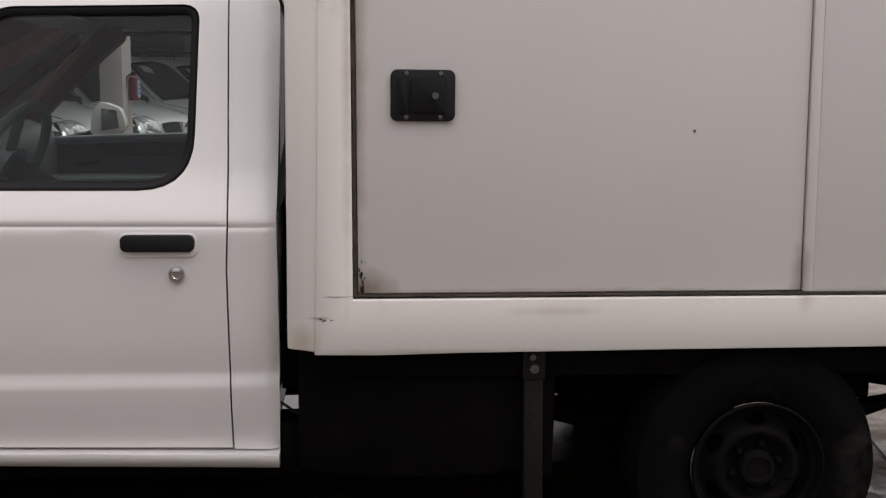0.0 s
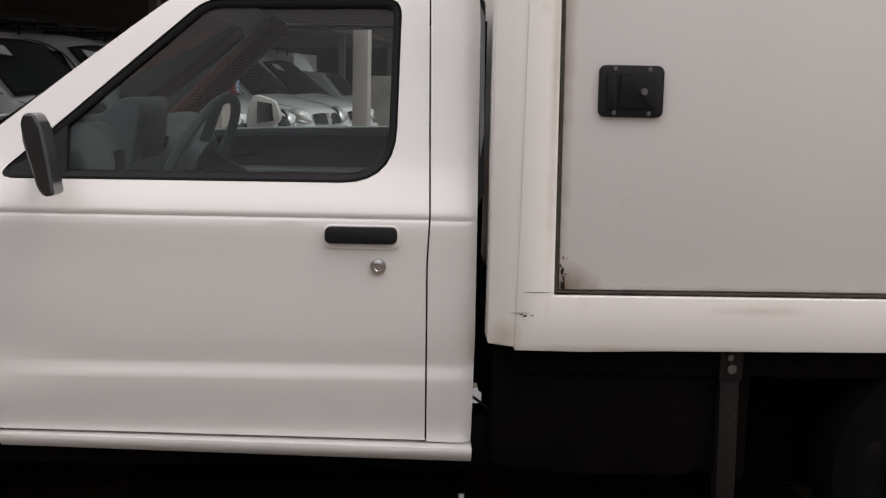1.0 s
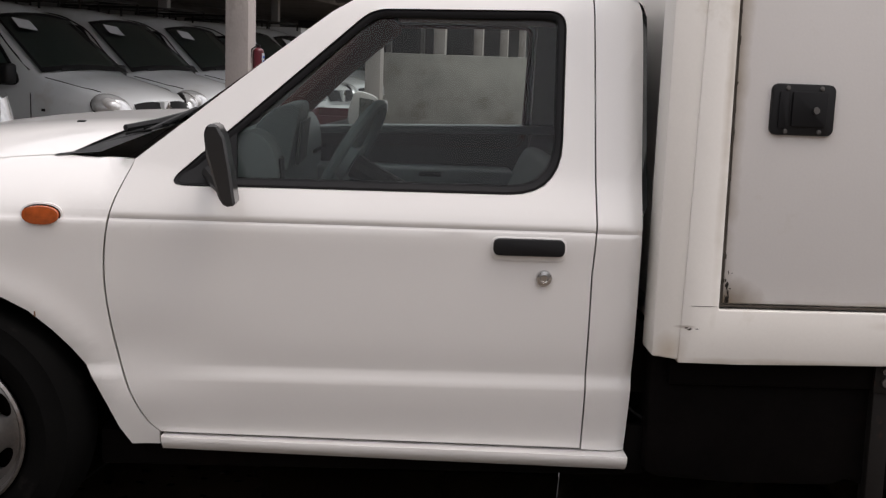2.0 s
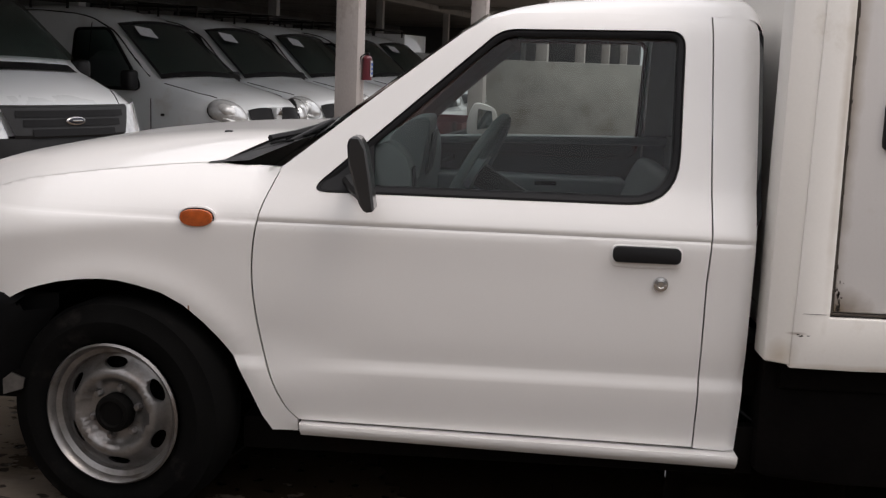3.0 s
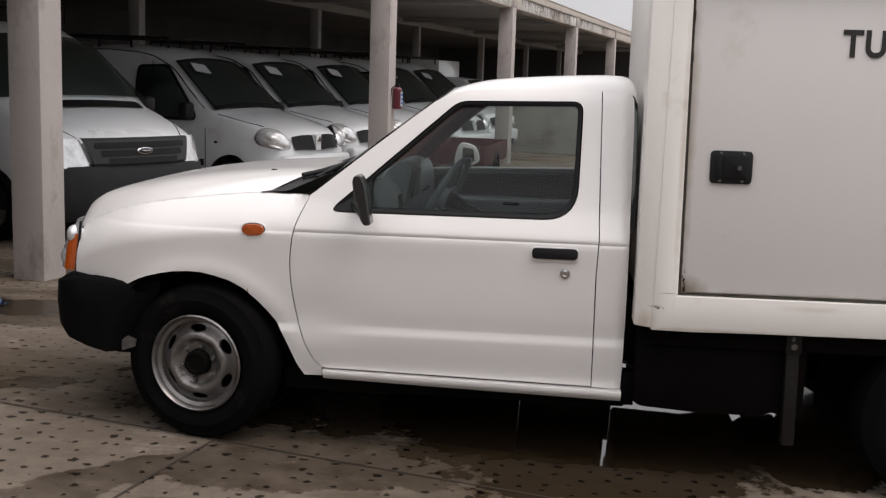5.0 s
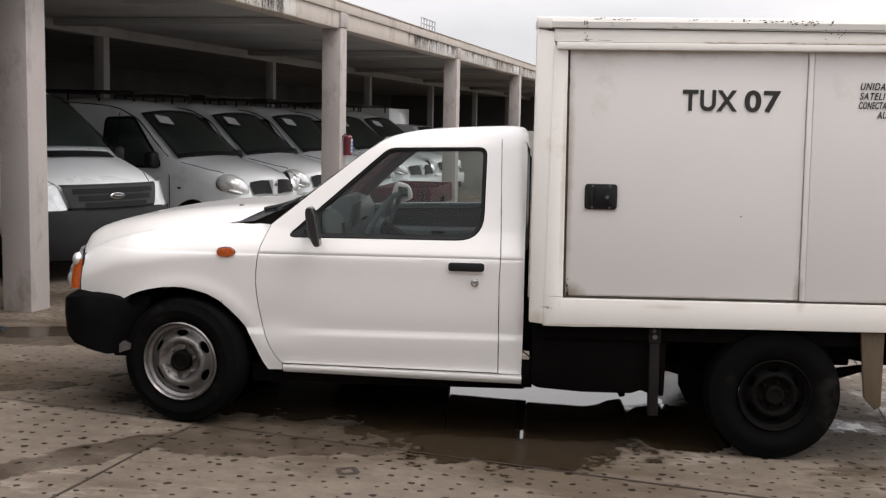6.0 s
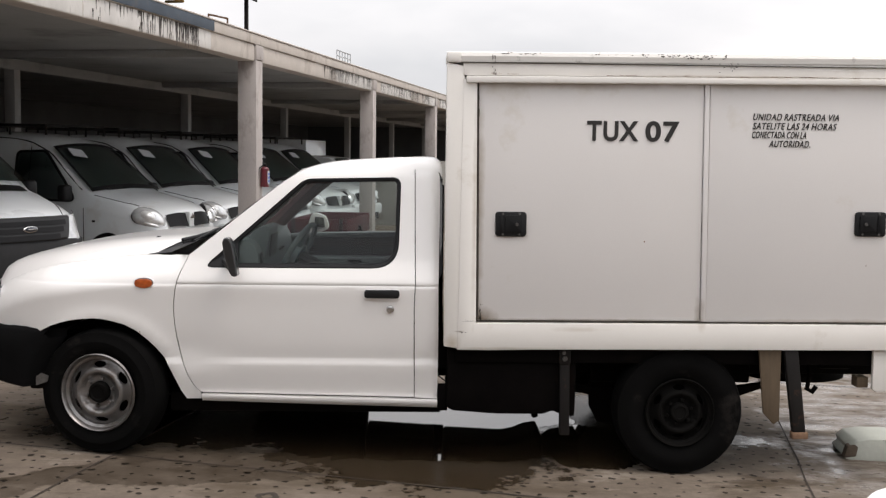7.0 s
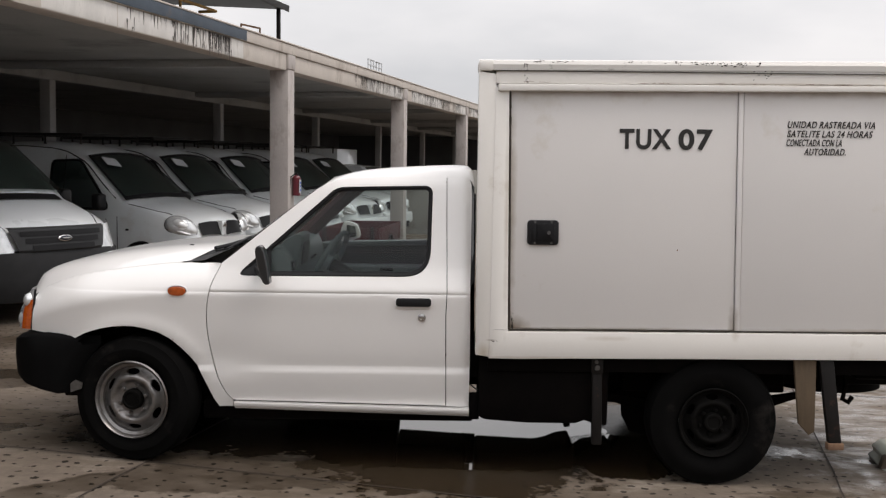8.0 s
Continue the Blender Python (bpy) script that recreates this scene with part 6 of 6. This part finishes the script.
for i in range(6):
    part("upright", tube_bm([(0.0, 11.9 + 0.2 * i, BEAM_TOP), (0.0, 11.9 + 0.2 * i, BEAM_TOP + 0.23)], 0.012), PAPER, grate)

# added wall behind the camera, out of view: blocks light from the low sky
yard_wall = link_mesh("yard_wall", box_bm(-30, 30, -15.25, -15.0, YARD_Z - 0.1, 4.2, 0.02), BACKDROP_WALL)
tagged(yard_wall, "plain grey wall added unseen behind the camera to block low sky", "wall", kind="structure")
low_wall = link_mesh("low_wall", box_bm(-1.10, 4.5, 21.3, 21.5, YARD_Z - 0.05, 1.45, 0.015), LOW_WALL)
tagged(low_wall, "pale low concrete wall across the yard", "wall", kind="structure")

# blue plastic scrap by the first pillar, and an old bolt pit in the concrete
scrap_rng = random.Random(8)
scrap = thing("plastic_scrap", "crumpled blue plastic scrap lying on the concrete", "litter", Matrix.Translation((-3.72, 2.44, ground_z(-3.72, 2.44) + 0.004)))
part("sheet", grid_bm([[(0.03 * i - 0.09 + scrap_rng.uniform(-0.01, 0.01), 0.04 * j - 0.08 + scrap_rng.uniform(-0.01, 0.01), abs(scrap_rng.gauss(0, 0.022))) for i in range(7)] for j in range(5)]), SCRAP_BLUE, scrap)
pit_rows = []
for r, h in ((0.058, 0.001), (0.046, 0.0035), (0.036, 0.003), (0.026, 0.002)):
    pit_rows.append([(-0.65 + r * (1 + 0.12 * math.sin(5 * k) + 0.08 * math.sin(3.3 * k)) * math.cos(2 * math.pi * k / 20), -0.63 + 1.1 * r * (1 + 0.12 * math.sin(5 * k)) * math.sin(2 * math.pi * k / 20), ground_z(-0.65, -0.63) + h) for k in range(20)])
pit = link_mesh("bolt_pit", grid_bm(pit_rows, close=True), JOINT)
pit.parent = ground

# ---------------------------------------------------------------- slab joints, puddle, loose things on the yard
SLAB_O = Vector((-1.52, -0.01))
SLAB_U, SLAB_V = Vector((0.974, -0.225)), Vector((0.205, 0.979))
for k in range(-3, 5):
    p = SLAB_O + SLAB_U * 3.52 * k
    joint(p - SLAB_V * 7.0, p + SLAB_V * 4.5)
for k in range(-1, 3):
    p = SLAB_O + SLAB_V * 3.5 * k
    joint(p - SLAB_U * 10.0, p + SLAB_U * 12.0)


def pool(name, cx, cy, rx, ry, seed, label, ragged=1.0, square=1.0):
    """A puddle with a ragged rim, lying a little over the concrete."""
    rng = random.Random(seed)
    ph = [rng.uniform(0, 6.28) for _ in range(40)]
    n = 320
    bm = bmesh.new()
    mid = bm.verts.new((cx, cy, ground_z(cx, cy) + 0.002))
    ring = []
    for i in range(n):
        a = 2 * math.pi * i / n
        f = 1 + ragged * sum(0.15 / (k + 1) ** 0.6 * math.sin((k + 2) * a + ph[k]) for k in range(7)) + 0.035 * sum(math.sin((9 + 3 * k) * a + ph[k]) / (1 + 0.25 * k) for k in range(7, 40)) * 0.6
        ca, sa = math.cos(a), math.sin(a)
        x, y = cx + rx * f * math.copysign(abs(ca) ** square, ca), cy + ry * f * math.copysign(abs(sa) ** square, sa)
        ring.append(bm.verts.new((x, y, ground_z(cx, cy) - 0.0284 * (x - cx) + 0.002)))
    for i in range(n):
        bm.faces.new((mid, ring[i], ring[(i + 1) % n]))
    ob = link_mesh(name, bm, WATER)
    return tagged(ob, label, "water", kind="structure")


pool("water_under_truck", 0.02, 0.98, 0.91, 0.93, 4, "still puddle under the pickup mirroring the sky", 0.22, 0.6)
pool("water_by_wheel", 1.0, 0.52, 0.26, 0.52, 7, "small still puddle beside the rear wheel", 0.3, 0.8)
pool("water_beyond_truck", 1.9, 2.9, 1.5, 0.5, 12, "shallow puddle on the concrete beyond the pickup")

block = thing("concrete_block", "whitewashed concrete block with brown stains on the yard", "block", Matrix.Translation((2.92, 0.52, ground_z(2.92, 0.52))) @ Matrix.Rotation(radians(-7), 4, "Z"))
part("body", poly_bm([(-0.44, 0.0), (0.5, 0.0), (0.5, 0.132), (0.02, 0.130), (-0.06, 0.122), (-0.20, 0.134), (-0.33, 0.130), (-0.40, 0.118), (-0.445, 0.085), (-0.43, 0.055), (-0.465, 0.03)], -0.16, 0.16, 0.010, 2), PALE_BLOCK, block)
part("mud_crust", poly_bm([(-0.10, 0.0), (0.14, 0.0), (0.10, 0.05), (0.04, 0.07), (0.0, 0.115), (-0.12, 0.126), (-0.26, 0.128), (-0.10, 0.098)], -0.166, -0.14, 0.004), MUD, block, "brown mud stain")
part("mud_crust", poly_bm([(-0.468, 0.02), (-0.40, 0.03), (-0.39, 0.085), (-0.41, 0.10), (-0.448, 0.09)], -0.164, -0.10, 0.006), MUD, block)

# grime on the cargo box: black dashes in the door gap, a stained corner, scratches on the roof edge
rng = random.Random(21)
z = 0.80
while z < 1.94:
    h = rng.uniform(0.006, 0.05)
    xg = 0.338 - 0.0075 * (z - 0.75) + rng.uniform(-0.002, 0.002)
    part("rust_spot", poly_bm([(xg, z), (xg + rng.uniform(0.004, 0.008), z + 0.004), (xg + 0.006, z + h), (xg + 0.001, z + h)], BY + 0.010, BY + 0.024), GRIME, cargo)
    z += h + rng.uniform(0.01, 0.09)


def fleck_group(name, spots, label, material=GRIME):
    bm = bmesh.new()
    for x, z, w, h, d in spots:
        k = rng.randint(5, 7)
        a0 = rng.uniform(0, 6)
        vs = [bm.verts.new((x + w * rng.uniform(0.4, 1) * math.cos(a0 + 2 * math.pi * i / k), d, z + h * rng.uniform(0.4, 1) * math.sin(a0 + 2 * math.pi * i / k))) for i in range(k)]
        bm.faces.new(vs)
    ob = part(name, bm, material, cargo, label)
    ob["kind"] = "stuff"
    return ob


peel = [(rng.gauss(1.40, 0.10), 2.084 + rng.uniform(-0.008, 0.014), rng.uniform(0.003, 0.013), rng.uniform(0.002, 0.005), BY - 0.0105) for _ in range(46)]
peel += [(rng.gauss(0.50, 0.07), 2.094 + rng.uniform(-0.004, 0.006), rng.uniform(0.003, 0.014), 0.003, BY - 0.0085) for _ in range(14)]
peel += [(0.405 + rng.uniform(-0.012, 0.012), rng.uniform(1.99, 2.09), 0.003, rng.uniform(0.004, 0.012), BY - 0.0105) for _ in range(14)]
peel += [(rng.uniform(0.9, 1.3), 2.093 + rng.uniform(-0.003, 0.005), rng.uniform(0.003, 0.01), 0.003, BY - 0.0095) for _ in range(10)]
peel += [(rng.gauss(1.60, 0.03), rng.uniform(2.00, 2.06), 0.006, 0.003, BY - 0.0105) for _ in range(9)]
fleck_group("peeling_paint", peel, "black flecks where the paint has peeled")
drip = [(rng.uniform(0.30, 2.7), 1.9925 + rng.uniform(-0.003, 0.003), rng.uniform(0.01, 0.05), 0.0015, BY - 0.0012) for _ in range(30)]
fleck_group("seam_dirt", drip, "thin brown dirt in the roof seam", RUST)
fleck_group("corner_stain", [(0.350 + abs(rng.gauss(0, 0.007)), 0.752 + abs(rng.gauss(0, 0.03)), rng.uniform(0.001, 0.004), rng.uniform(0.003, 0.012), BY + 0.0205) for _ in range(34)], "black dirt in the door's lower corner")
fleck_group("door_dent", [(1.188, 1.158, 0.005, 0.008, BY + 0.0205), (2.33, 1.045, 0.004, 0.007, BY + 0.0205)], "small dark chips in the door paint", RUST)
fleck_group("rail_scuff", [(0.25 + rng.uniform(0, 0.035), 0.686 + rng.uniform(-0.006, 0.006), 0.006, 0.0025, BY - 0.001) for _ in range(5)] + [(rng.uniform(0.26, 2.6), 0.7435 + 0.003 * rng.random(), rng.uniform(0.02, 0.09), 0.0012, BY - 0.001) for _ in range(36)], "dark scuffs on the lower rail")
part("cap_seam", box_bm(BX0 + 0.08, BX1, BY - 0.0095, BY, 2.0455, 2.049, 0.0), GRIME, cargo, "dark seam under the roof cap")
part("fender_chip", box_bm(-1.385, -1.381, side_y(-1.383, 0.66) - 0.002, side_y(-1.383, 0.66) + 0.002, 0.655, 0.668), RUST, truck)

drum = thing("plastic_drum", "white plastic drum with a domed lid on the concrete", "drum", Matrix.Translation((1.80, -2.2, ground_z(1.80, -2.2) - 0.0)) @ Matrix.Rotation(radians(90), 4, "X"))
part("barrel", lathe_bm([(0.0, 0.0), (0.25, 0.0), (0.27, 0.03), (0.285, 0.22), (0.275, 0.44), (0.26, 0.49)], (0, 0, 0), 40), WHITE_PLASTIC, drum)
part("lid", lathe_bm([(0.285, 0.47), (0.29, 0.50), (0.27, 0.525), (0.15, 0.545), (0.0, 0.55)], (0, 0, 0), 40), WHITE_PLASTIC, drum)
